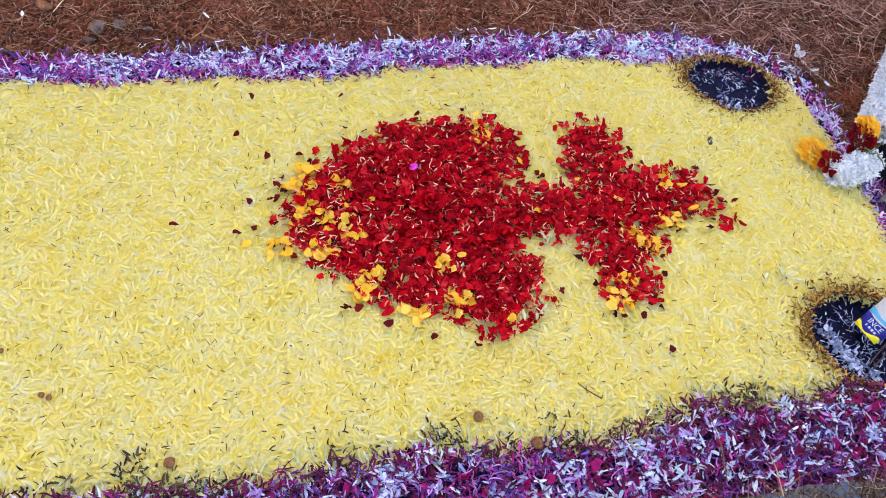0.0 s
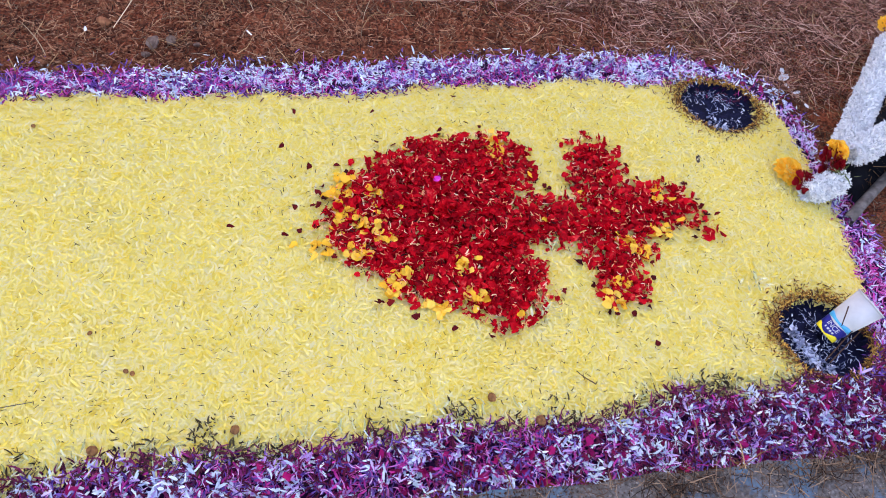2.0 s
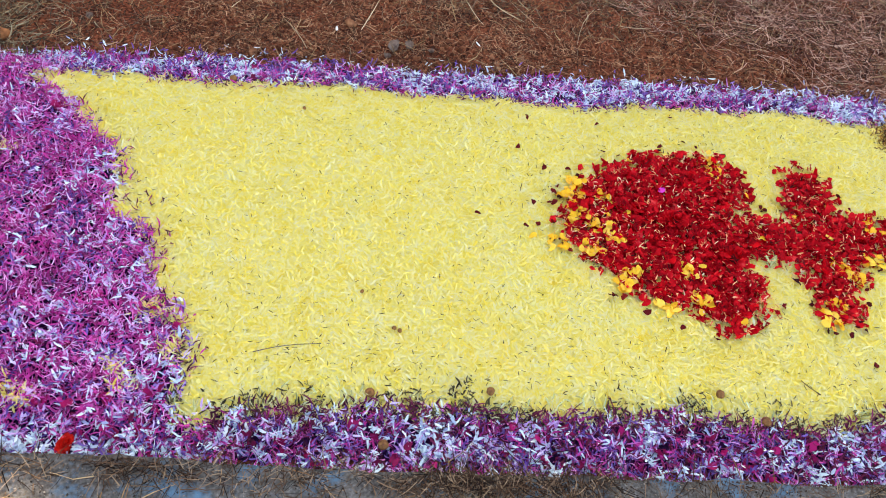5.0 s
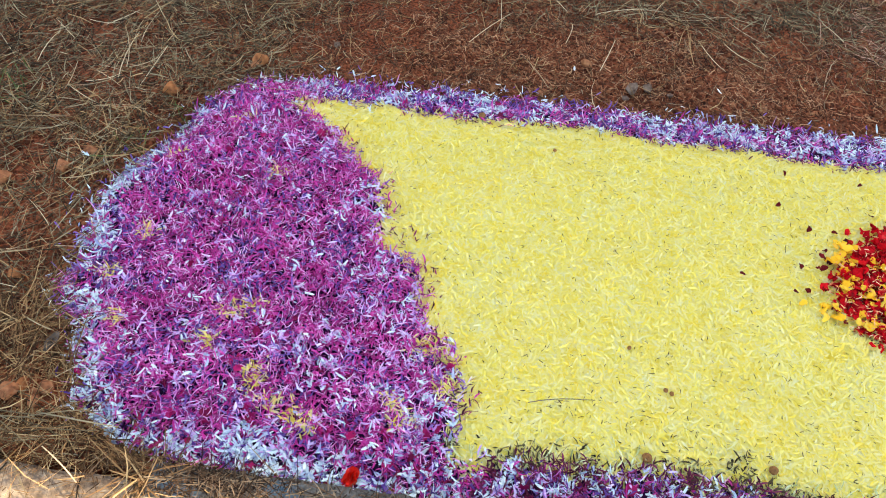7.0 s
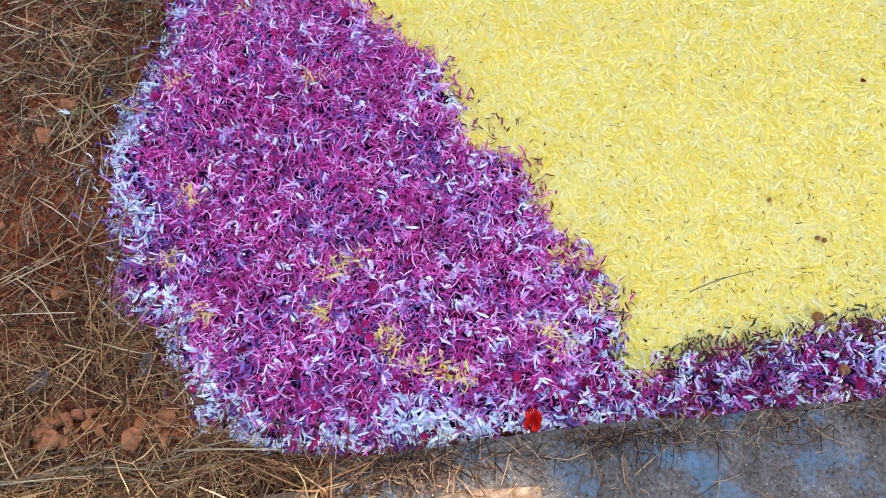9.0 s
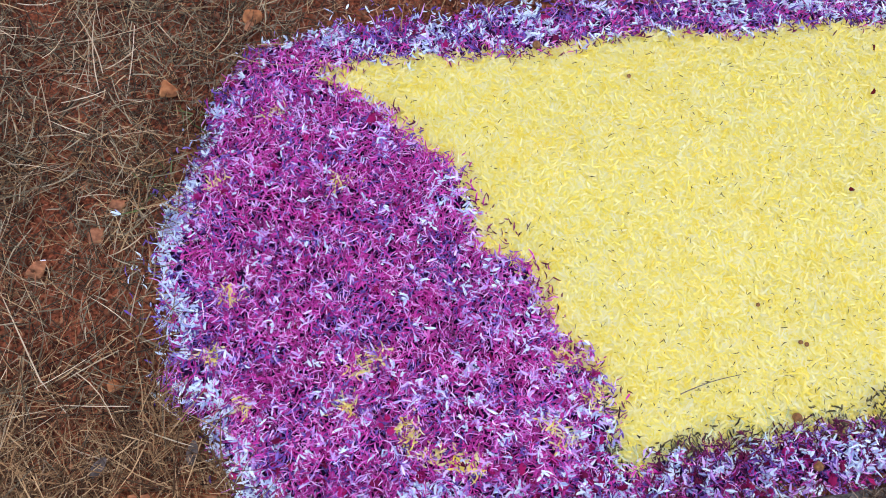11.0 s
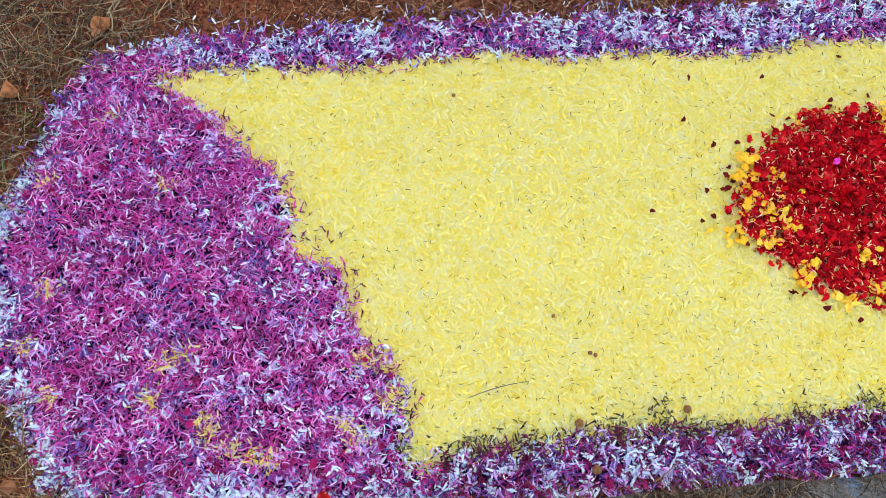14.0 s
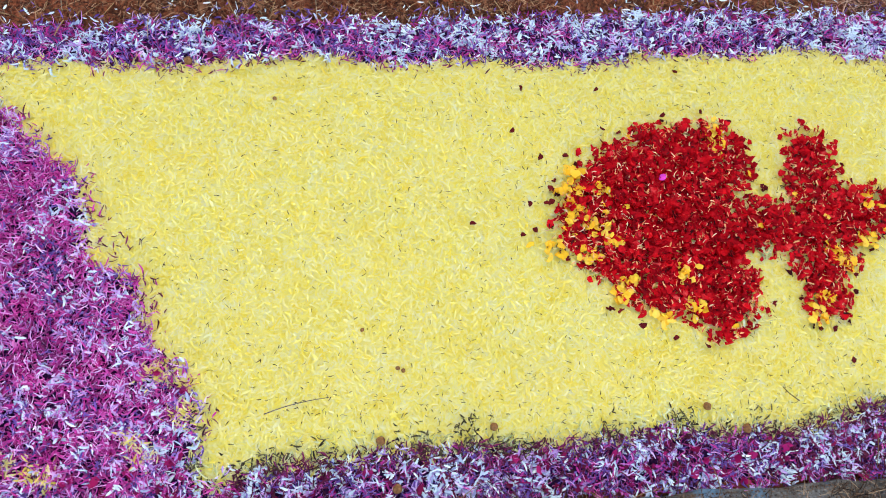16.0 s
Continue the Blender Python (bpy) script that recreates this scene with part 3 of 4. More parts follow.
keep = seam & (rng.random(len(x)) < 0.8 * step(0.06, 0.0, edge) * step(-0.5, 0.5, vnoise(x, y, 0.05, 45)))
petals("seam_sepals", CURLY, x[keep], y[keep], (0.004, 0.011), (0.008, 0.02), (0.0018, 0.0044), SEPAL_AND_FLECK, "dark dried petals and sepals along the seam", flat=0.15, curl=0.4, bend=0.4)
keep = seam & (rng.random(len(x)) < 0.42 * step(0.055, 0.0, edge))
petals("seam_pale_petals", CURLY, x[keep], y[keep], (0.003, 0.011), (0.01, 0.022), (0.002, 0.0042), CREAM, "greenish-white petals along the seam", flat=0.2, curl=0.4, bend=0.4)
keep = (edge > -0.012) & (edge < 0.02) & (y > 1.17) & (rng.random(len(x)) < 0.3)
petals("top_seam_bits", CURLY, x[keep], y[keep], (0.006, 0.013), (0.008, 0.018), (0.0018, 0.004), MAROON, "dark dried bits along the upper seam", flat=0.15, curl=0.4, bend=0.4)
TUFTS = [(-1.340, 1.116), (-1.457, 0.979), (-1.216, 0.955), (-1.433, 0.752), (-1.472, 0.641), (-1.195, 0.590), (-1.168, 0.608), (-1.224, 0.527), (-1.411, 0.542), (-1.118, 0.486), (-1.121, 0.458),
         (-1.028, 0.410), (-1.002, 0.398), (-0.816, 0.576), (-0.771, 0.499), (-0.864, 0.459), (-1.077, 0.424), (-0.836, 0.427)]
many = [64 if a > -0.82 else 42 for a, b in TUFTS]   # thicker where the yellow field begins
petals("yellow_tufts", CURLY, np.concatenate([rng.normal(a, 0.017 if k > 50 else 0.011, k) for (a, b), k in zip(TUFTS, many)]), np.concatenate([rng.normal(b, 0.013 if k > 50 else 0.009, k) for (a, b), k in zip(TUFTS, many)]), (0.004, 0.012), (0.01, 0.022), (0.0024, 0.005), YELLOW, "loose tufts of yellow petals among the purple ones", flat=0.2, curl=0.4, bend=0.4)
# fallen sepals, and dark flecks standing for the thin shadows between yellow petals
x, y = places(11000, -1.15, 1.12, 0.4, 1.26)
keep = (yellow_inside(x, y) > 0.015) & (pit_radius(x, y) > 1.3) & (rng.random(len(x)) < 0.16 + 0.3 * step(0.65, 0.45, y) + 0.16 * vnoise(x, y, 0.07, 48))
petals("sepal_bits", THIN, x[keep], y[keep], (0.008, 0.013), (0.004, 0.012), (0.0008, 0.002), SEPAL_AND_FLECK, "small dark sepals and painted shade flecks among the yellow petals", flat=0.15, curl=0.4, bend=0.4)

x, y = places(3400, -1.5, 1.2, 0.28, 1.42)
keep = (flowers_inside(x, y) > 0.01) & (yellow_inside(x, y) < -0.01) & (pit_radius(x, y) > 1.1) & (rng.random(len(x)) < 0.2 + 0.8 * step(0.46, 0.4, y))
petals("crimson_petals", ROUND, x[keep], y[keep], (0.003, 0.011), (0.012, 0.022), (0.009, 0.017), CRIMSON, "broad crimson petals scattered through the border", flat=0.3, curl=0.4, ragged=0.12)
x, y = places(18000, -0.7, 1.2, 0.28, 0.5)
keep = (flowers_inside(x, y) > 0.01) & (yellow_inside(x, y) < 0.012) & (pit_radius(x, y) > 1.1) & (rng.random(len(x)) < 0.2 + 0.4 * step(0.3, 0.7, x) + 0.3 * step(-0.05, 0.0, yellow_inside(x, y)))
petals("dried_petals", CURLY, x[keep], y[keep], (0.003, 0.014), (0.01, 0.024), (0.0018, 0.0046), MAROON, "dark dried petals through the front border", flat=0.22, curl=0.5, bend=0.6)
SPOTS = [(-0.23, 0.452), (-0.235, 0.43), (0.208, 0.446), (0.41, 0.405), (0.72, 0.455), (0.05, 0.425), (-0.6, 0.41)]
x = np.concatenate([rng.normal(a, 0.015, 26) for a, b in SPOTS])
y = np.concatenate([rng.normal(b, 0.013, 26) for a, b in SPOTS])
petals("seam_stems", CURLY, x, y, (0.006, 0.013), (0.006, 0.016), (0.002, 0.0046), SEPAL_AND_FLECK, "dark stems and sepals clumped along the seam", flat=0.2, curl=0.4, bend=0.4)
BLEACHED = [(0.4, 0.635), (0.45, 0.785), (0.87, 0.66)]
x = np.concatenate([rng.normal(a, 0.012, 9) for a, b in BLEACHED])
y = np.concatenate([rng.normal(b, 0.012, 9) for a, b in BLEACHED])
petals("bleached_petals", THIN, x, y, (0.009, 0.015), (0.012, 0.022), (0.003, 0.006), CREAM, "bleached whitish petals strewn on the yellow ones", flat=0.16, curl=0.3, bend=0.3)

# orange petals under and round the roses
ORANGE = [(0.028, 0.968), (0.011, 0.927), (0.030, 0.891), (0.063, 0.856), (-0.036, 0.798), (0.053, 0.781), (0.128, 0.715), (0.107, 0.689), (0.189, 0.643), (0.272, 0.662), (0.245, 0.729), (0.368, 1.063),
          (0.379, 1.030), (0.722, 0.893), (0.701, 0.807), (0.610, 0.774), (0.636, 0.752), (0.543, 0.637), (0.572, 0.676), (0.09, 0.93), (0.02, 0.86), (0.1, 0.82)]
heart = tagged(new("petal_heart"), "heart with a forked tail of red rose and orange petals", "petal heart")
heart.matrix_basis = pose(0.35, 0.85, float(mound_height(0.35, 0.85)))
x = np.concatenate([rng.normal(a, 0.011, 13) for a, b in ORANGE])
y = np.concatenate([rng.normal(b, 0.009, 13) for a, b in ORANGE])
ux, uy = places(300, -0.06, 0.86, 0.56, 1.12)
keep = (roses_inside(ux, uy) > 0.0) & (rng.random(300) < 0.12 + 0.8 * step(0.2, 0.0, ux))
petals("marigold_petals", ROUND, np.concatenate([x, ux[keep]]), np.concatenate([y, uy[keep]]), (0.008, 0.017), (0.011, 0.022), (0.008, 0.016), MARIGOLD, "orange marigold petals under and around the rose petals", flat=0.14, ragged=0.07, parent=heart)

x, y = places(29000, -0.1, 0.9, 0.52, 1.14)
d = roses_inside(x, y)
keep = (d > rng.normal(0.0, 0.009, len(x))) & (rng.random(len(x)) < 0.18 + 0.3 * step(0.0, 0.05, d) - 0.13 * step(0.68, 0.8, x) - 0.12 * step(0.12, -0.02, x) + 0.06 * vnoise(x, y, 0.05, 51))
x, y = x[keep], y[keep]
petals("rose_petals", ROUND, x[300:], y[300:], (0.003, 0.013), (0.01, 0.021), (0.008, 0.018), ROSE, "deep red rose petals laid in a heart with a forked tail", flat=0.17, curl=0.4, bend=0.4, ragged=0.09, parent=heart)
shapes = [part("rose_petal", scattered("rose_petal", ROUND, np.zeros((1, 3)), 0.0, rng.normal(0.1, 0.15), rng.normal(0, 0.25), 0.0155, rng.uniform(0.011, 0.016), rng.normal(0.05, 0.35), rng.normal(0, 0.3), 0.09), ROSE_PIECE, heart) for q in range(12)]
for q in range(300):
    ob = shapes[q] if q < 12 else new("rose_petal", shapes[q % 12].data)
    ob.parent, ob.matrix_parent_inverse = heart, heart.matrix_basis.inverted()
    ob.matrix_basis = pose(x[q], y[q], float(mound_height(x[q], y[q])) + rng.uniform(0.008, 0.013), 0, 0, rng.uniform(0, 360)) @ Matrix.Scale(rng.uniform(0.7, 1.25), 4)
ux, uy = places(2600, -0.05, 0.86, 0.56, 1.12)
keep = roses_inside(ux, uy) > 0.0
petals("petals_on_roses", CURLY, ux[keep], uy[keep], (0.013, 0.019), (0.004, 0.014), (0.0012, 0.004), PEACH, "loose peach and yellow petals fallen on the rose petals", flat=0.2, curl=0.4, bend=0.5)
ux, uy = places(1100, -0.05, 0.86, 0.56, 1.12)
keep = roses_inside(ux, uy) > 0.005
petals("dark_rose_bits", CURLY, ux[keep], uy[keep], (0.01, 0.016), (0.005, 0.014), (0.002, 0.0055), ROSE_DARK, "dark shrivelled rose bits among the red petals", flat=0.25, curl=0.5, bend=0.6)
DOTS = [(0.310, 1.227), (0.355, 1.123), (0.251, 1.102), (0.141, 1.058), (0.106, 1.077), (0.414, 1.082), (0.105, 1.167), (-0.065, 1.165), (-0.100, 1.064), (-0.086, 0.831), (-0.062, 0.847),
        (-0.071, 0.892), (-0.190, 0.858), (0.070, 0.670), (0.137, 0.631), (0.222, 0.604), (0.614, 0.542), (-0.042, 0.998), (0.026, 1.009)]
ux, uy = places(430, -0.12, 0.92, 0.52, 1.16)
d = roses_inside(ux, uy)
keep = (d < 0.0) & (d > -0.022)
petals("dried_rose_petals", ROUND, ux[keep], uy[keep], (0.009, 0.013), (0.009, 0.016), (0.008, 0.014), ROSE_DARK, "dark dried rose petals along the edge of the heart", flat=0.3, curl=0.4, ragged=0.12, parent=heart)
for a, b in DOTS:
    ob = part("rose_petal", scattered("rose_petal", CUPPED, np.zeros((1, 3)), 0.0, 0.12, rng.normal(0, 0.3), rng.uniform(0.011, 0.016), rng.uniform(0.009, 0.014), rng.uniform(-0.2, 0.5), 0.1, 0.08), ROSE_DARK)
    ob.matrix_world = pose(a, b, float(mound_height(a, b)) + 0.011, 0, 0, float(rng.uniform(0, 360)))
    tagged(ob, "single dark red rose petal lying on the yellow petals", "petal", "strewn rose petals")

# burnt rims and ash
n = 5200
ang, rad = rng.uniform(0, 2 * np.pi, n), 1.03 + 0.8 * rng.random(n) ** 2.8
pit = np.array(PITS)[rng.integers(0, 2, n)]
keep = rng.random(n) < step(1.75, 1.0, rad) * (0.4 + 0.65 * step(-0.6, 0.5, np.sin(ang) + 0.6 * np.abs(np.cos(ang))))
px, py, rad = (pit[:, 0] + rad * pit[:, 2] * np.cos(ang))[keep], (pit[:, 1] + rad * pit[:, 3] * np.sin(ang))[keep], rad[keep]
petals("scorched_petals", CURLY, px, py, (0.005, 0.011), (0.006, 0.014), (0.0016, 0.0036), SCORCHED, "scorched brown petals round the burnt hollows", curl=0.4, bend=0.4)
n = 520
ang, rad = rng.uniform(0, 2 * np.pi, n), 0.96 + 0.12 * rng.random(n)
pit = np.array(PITS)[rng.integers(0, 2, n)]
petals("charred_petals", CURLY, pit[:, 0] + rad * pit[:, 2] * np.cos(ang), pit[:, 1] + rad * pit[:, 3] * np.sin(ang), (0.001, 0.008), (0.008, 0.018), (0.002, 0.005), CHAR, "black charred petals at the rim of the hollows", curl=0.4, bend=0.4)
ang, rad = rng.uniform(0, 2 * np.pi, 1300), np.sqrt(rng.uniform(0, 0.72, 1300))
pit = np.array(PITS)[rng.integers(0, 2, 1300)]
px, py = pit[:, 0] + rad * pit[:, 2] * np.cos(ang), pit[:, 1] + rad * pit[:, 3] * np.sin(ang)
keep = (vnoise(px, py, 0.03, 61) > -0.35) & (rng.random(1300) < 0.6)
petals("ash_flakes", CURLY, px[keep], py[keep], (0.001, 0.007), (0.004, 0.013), (0.001, 0.003), ASH, "grey-white ash flakes in the burnt hollows", flat=0.25, curl=0.5, bend=0.9)
CAKES = [(0.957, 1.122, 0.02), (0.985, 1.118, 0.014), (0.93, 0.53, 0.014), (0.937, 0.505, 0.016), (0.948, 0.48, 0.02), (0.965, 0.465, 0.014), (0.93, 0.555, 0.012)]
px, py = (np.concatenate([rng.normal(c[k], c[2] * 0.5, 34) for c in CAKES]) for k in (0, 1))
petals("ash_cakes", ROUND, px, py, (0.002, 0.009), (0.005, 0.012), (0.004, 0.009), ASH, "caked pale ash lying in the burnt hollows", flat=0.3, curl=0.4, ragged=0.15)


# ---- straw on the ground ----
def straw(name, n, box, density, length, width, mat, label, lift=(0.0, 0.02), flat=0.12, on_slab=False, bend=0.28, shape=BLADE, turn=2 * math.pi):
    x, y = places(n, *box)
    clear = (y < 0.285) if on_slab else (y > 0.25 + 0.02 * vnoise(x, y, 0.05, 72) + 0.04 * step(-1.35, -1.15, x))
    off = (flowers_inside(x, y) < -0.004) & (np.minimum(np.hypot((x + 1.607) / 0.07, (y - 0.383) / 0.042), np.hypot((x + 1.485) / 0.05, (y - 0.365) / 0.042)) > rng.uniform(0.7, 1.25, n)) & clear & (rng.random(n) < density(x, y))
    x, y = x[off], y[off]
    n = len(x)
    base = np.maximum(ground_height(x, y), np.where((y < 0.29) & (x > -1.23), np.where((y < 0.24) & (x < -0.9), -0.012, -0.016), np.where((y < 0.25) & (x < -1.24), -0.024, -9)))
    P = np.stack([x, y, base + rng.uniform(lift[0], lift[1], n)], 1)
    me = scattered(name, shape, P, rng.uniform(-turn / 2, turn / 2, n), rng.normal(0.06, flat, n), rng.normal(0, 0.5, n), length[0] + (length[1] - length[0]) * rng.random(n) ** 2,
                   rng.uniform(*width, n), rng.normal(-0.02, 0.15, n), rng.normal(0, bend, n))
    return tagged(part(name, me, mat), label, "dry grass", kind="stuff")


def bare(x, y):
    """Where the red soil shows: behind the middle of the grave and in a patch beside its foot."""
    back = step(-1.15, -0.9, x) * step(1.02, 0.8, x + 0.1 * vnoise(x, y, 0.15, 64)) * step(1.82 - 0.12 * step(0.1, 0.5, x), 1.62 - 0.06 * step(0.1, 0.5, x), y + 0.08 * vnoise(x, y, 0.2, 70)) * step(1.3, 1.38, y)
    side = 0.5 * step(-2.1, -1.95, x) * step(-1.5, -1.62, x) * step(1.02, 0.92, y) * step(0.42, 0.55, y)
    return np.maximum(back, side)


thick = lambda x, y: np.clip(0.9 - 0.72 * bare(x, y) - 0.25 * step(0.05, 0.2, x) * bare(x, y) + 0.5 * vnoise(x, y, 0.14, 71) + 0.35 * vnoise(x, y, 0.045, 74), 0.1, 1)
spread = lambda x, y: thick(x, y) * step(2.9, 2.0, np.hypot(x, 1.25 * (y - 0.9)) + 0.35 * vnoise(x, y, 0.45, 77))
x, y = places(150000, -2.3, 2.3, 0.15, 2.3)
keep = (flowers_inside(x, y) < 0.0) & (rng.random(len(x)) < 0.22 + 0.5 * bare(x, y) + 0.4 * vnoise(x, y, 0.12, 75))
x, y = x[keep], y[keep]
n = len(x)
CRUMB = (np.array([(-0.5, 0, 0), (0, -0.5, 0.05), (0.5, 0, 0), (0, 0.5, -0.05), (0.1, 0.05, 0.45), (0, 0, -0.4)]), np.array([(0, 1, 4), (1, 2, 4), (2, 3, 4), (3, 0, 4), (1, 0, 5), (2, 1, 5), (3, 2, 5), (0, 3, 5)]))
size = 0.0025 + 0.017 * rng.random(n) ** 3.5
crumbs = scattered("soil_crumbs", CRUMB, np.stack([x, y, ground_height(x, y) + 0.001], 1), rng.uniform(0, 6.28, n), rng.normal(0, 0.4, n), rng.normal(0, 0.4, n), size, size * rng.uniform(0.7, 1.2, n), 0.0, 0.0)
tagged(part("soil_crumbs", crumbs, CRUMBS), "red-brown soil crumbs and gravel among the straw", "soil crumbs", kind="stuff")
straw("weathered_grass", 190000, (-3.3, 3.1, 0.2, 3.4), lambda x, y: np.clip(spread(x, y) * 1.1, 0, 1), (0.012, 0.06), (0.0009, 0.0024), STRAW_GREY, "grey-brown weathered straw on the soil, darkened for shaded depth", lift=(0.0, 0.012))
straw("dry_grass", 120000, (-3.3, 3.1, 0.2, 3.4), lambda x, y: spread(x, y) * (0.42 + 0.15 * step(0.2, 0.6, x) + 0.28 * step(-1.2, -1.5, x)), (0.02, 0.12), (0.0009, 0.0026), STRAW, "golden-brown dry straw lying on the red soil", lift=(0.004, 0.024))
foot_mat = lambda x, y: step(-2.7, -2.2, x + 0.2 * vnoise(x, y, 0.3, 57)) * step(2.6, 2.1, y + 0.15 * vnoise(x, y, 0.3, 58)) * np.clip(np.maximum(step(-1.15, -1.45, x), step(1.72, 1.95, y) * step(0.6, 0.2, x)) * (1 - 0.75 * bare(x, y)) * step(0.45, 0.7, y) * (0.8 + 0.55 * vnoise(x, y, 0.05, 66)), 0, 1)
straw("matted_straw", 62000, (-2.7, 0.6, 0.3, 2.6), foot_mat, (0.025, 0.11), (0.001, 0.0027), STRAW_OLIVE, "greyish-olive dead grass matted round the foot of the grave", lift=(0.002, 0.026), bend=0.22, shape=STALK)
straw("fine_straw", 56000, (0.0, 2.4, 1.25, 2.5), lambda x, y: np.clip((1 - 0.88 * bare(x, y)) * step(0.15, 0.7, x + 0.2 * vnoise(x, y, 0.2, 69)) * step(2.4, 1.75, x + 0.2 * vnoise(x, y, 0.3, 55)) * step(2.5, 2.0, y + 0.15 * vnoise(x, y, 0.3, 56)) * (0.75 + 0.5 * vnoise(x, y, 0.06, 68)), 0, 1), (0.02, 0.1), (0.0009, 0.0025), STRAW_PINK, "fine faded reddish-brown straw matted beside the head of the grave", lift=(0.006, 0.026))
straw("litter", 46000, (-1.4, 1.1, 1.3, 1.95), lambda x, y: np.clip((0.75 - 0.3 * step(0.05, 0.2, x)) * bare(x, y) + 0.35 * vnoise(x, y, 0.05, 65), 0, 1), (0.006, 0.045), (0.0009, 0.0026), STRAW_RUST, "short rusty bits of straw littering the bare soil", lift=(0.001, 0.012), flat=0.1, bend=0.4)
straw("front_straw", 34000, (-2.5, -1.2, 0.25, 1.1), lambda x, y: step(-2.5, -2.1, x + 0.2 * vnoise(x, y, 0.3, 59)) * np.clip(0.06 + 0.95 * step(0.75, 0.4, y) + 0.4 * vnoise(x, y, 0.1, 78) - 0.25 * bare(x, y), 0.03, 1), (0.02, 0.13), (0.0008, 0.0024), STRAW, "dense golden straw beside the foot of the grave", lift=(0.002, 0.02), bend=0.14)
straw("long_straws", 2600, (-2.5, 2.3, 0.0, 2.5), lambda x, y: np.clip(0.1 + 0.7 * step(-1.35, -1.6, x) + 0.3 * step(1.6, 1.85, y), 0, 1), (0.08, 0.22), (0.001, 0.0026), STRAW_PALE, "long pale straws on top of the dry grass", lift=(0.012, 0.034), flat=0.07, bend=0.16, shape=STALK)
straw("swept_straws", 90, (-1.95, -1.45, 0.265, 0.36), lambda x, y: np.ones(len(x)), (0.1, 0.24), (0.0014, 0.003), STRAW_OLIVE, "long dull straws swept together beside the slab", lift=(0.01, 0.02), flat=0.03, bend=0.12, shape=STALK, turn=1.1)
straw("outer_grass", 60000, (-6.5, 6.5, 0.2, 4.1), lambda x, y: step(1.9, 3.0, np.hypot(x, 1.3 * (y - 0.9))) * np.clip(0.5 + 0.7 * vnoise(x, y, 0.5, 76), 0, 1), (0.05, 0.2), (0.002, 0.0045), STRAW_GREY, "thin dry grass further out on the soil")
x, y = rng.uniform(-1.23, 1.5, 18000), 0.285 - 0.27 * rng.random(18000) ** 1.2
n = len(x)
size = 0.001 + 0.004 * rng.random(n) ** 3
grit = scattered("slab_grit", CRUMB, np.stack([x, y, np.where((x < -0.9) & (y < 0.24), -0.013, -0.0175)], 1), rng.uniform(0, 6.28, n), rng.normal(0, 0.4, n), rng.normal(0, 0.4, n), size, size * rng.uniform(0.6, 1.2, n), 0.0, 0.0)
tagged(part("slab_grit", grit, GRIT), "sand and grit strewn over the concrete slab", "grit", kind="stuff")
x, y = rng.uniform(-1.23, 1.5, 13000), 0.292 - 0.12 * rng.random(13000) ** 2.4
keep = vnoise(x, y, 0.11, 79) + 0.7 * step(0.26, 0.29, y) + 0.9 * np.exp(-((x + 0.2) / 0.12) ** 2) * step(0.22, 0.27, y) > rng.uniform(0.3, 1.2, len(x))
x, y = x[keep], y[keep]
size = 0.001 + 0.0035 * rng.random(len(x)) ** 3
tagged(part("slab_soil", scattered("slab_soil", CRUMB, np.stack([x, y, np.full(len(x), -0.0172)], 1), rng.uniform(0, 6.28, len(x)), rng.normal(0, 0.4, len(x)), rng.normal(0, 0.4, len(x)), size, size, 0.0, 0.0), SLAB_DIRT), "crumbs of red-brown soil washed onto the concrete slab", "soil crumbs", kind="stuff")
straw("heaped_straw", 20000, (-1.22, 1.2, 0.235, 0.3), lambda x, y: np.clip(0.8 * np.exp(-((x + 0.22) / 0.1) ** 2) + 0.3 + 0.4 * vnoise(x, y, 0.12, 54) + 0.3 * step(-0.9, -1.1, x), 0, 1) * step(0.225, 0.285, y), (0.012, 0.06), (0.0008, 0.002), STRAW_GREY, "brown straw and dirt heaped on the slab against the border", lift=(0.001, 0.01), flat=0.08, on_slab=True)
straw("slab_straw", 5200, (-2.3, 1.4, 0.0, 0.3), lambda x, y: 0.14 + 0.4 * step(-0.85, -1.0, x) + 0.5 * step(0.2, 0.25, y) * step(-1.05, -1.25, x) + 0.3 * step(0.3, 0.8, vnoise(x, y, 0.08, 73)), (0.008, 0.075), (0.0006, 0.0019), STRAW, "straws fallen on the concrete slab", lift=(0.001, 0.006), flat=0.03, on_slab=True)
x, y = places(60000, -1.7, 1.3, 0.27, 1.5)
edge = flowers_inside(x, y)
keep = (np.abs(edge) < 0.025) & (rng.random(len(x)) < 0.02 + 0.07 * step(-1.1, -1.3, x))
petals("edge_straw", BLADE, x[keep], y[keep], (0.014, 0.02), (0.03, 0.11), (0.001, 0.0024), STRAW, "straws lying over the edge of the flowers", flat=0.08, curl=0.06)
keep = (edge < 0.012) & (edge > -0.07) & (y > 0.3) & (rng.random(len(x)) < 0.35 * step(-0.06, 0.0, edge) * (0.4 + 0.6 * step(-0.2, 0.5, vnoise(x, y, 0.05, 49))))
side = rng.random(len(x)) < 0.45
ground_or_mound = lambda x, y: np.maximum(ground_height(x, y), mound_height(x, y))
for name, mask, mat, label in (("strewn_violet_petals", keep & ~side, VIOLET, "violet petals strewn on the soil along the border"), ("strewn_pale_petals", keep & side, LAVENDER, "pale petals strewn on the soil along the border")):
    petals(name, CURLY, x[mask], y[mask], (0.002, 0.012), (0.009, 0.022), (0.002, 0.005), mat, label, flat=0.2, curl=0.4, height=ground_or_mound, bend=0.4)
n = 55
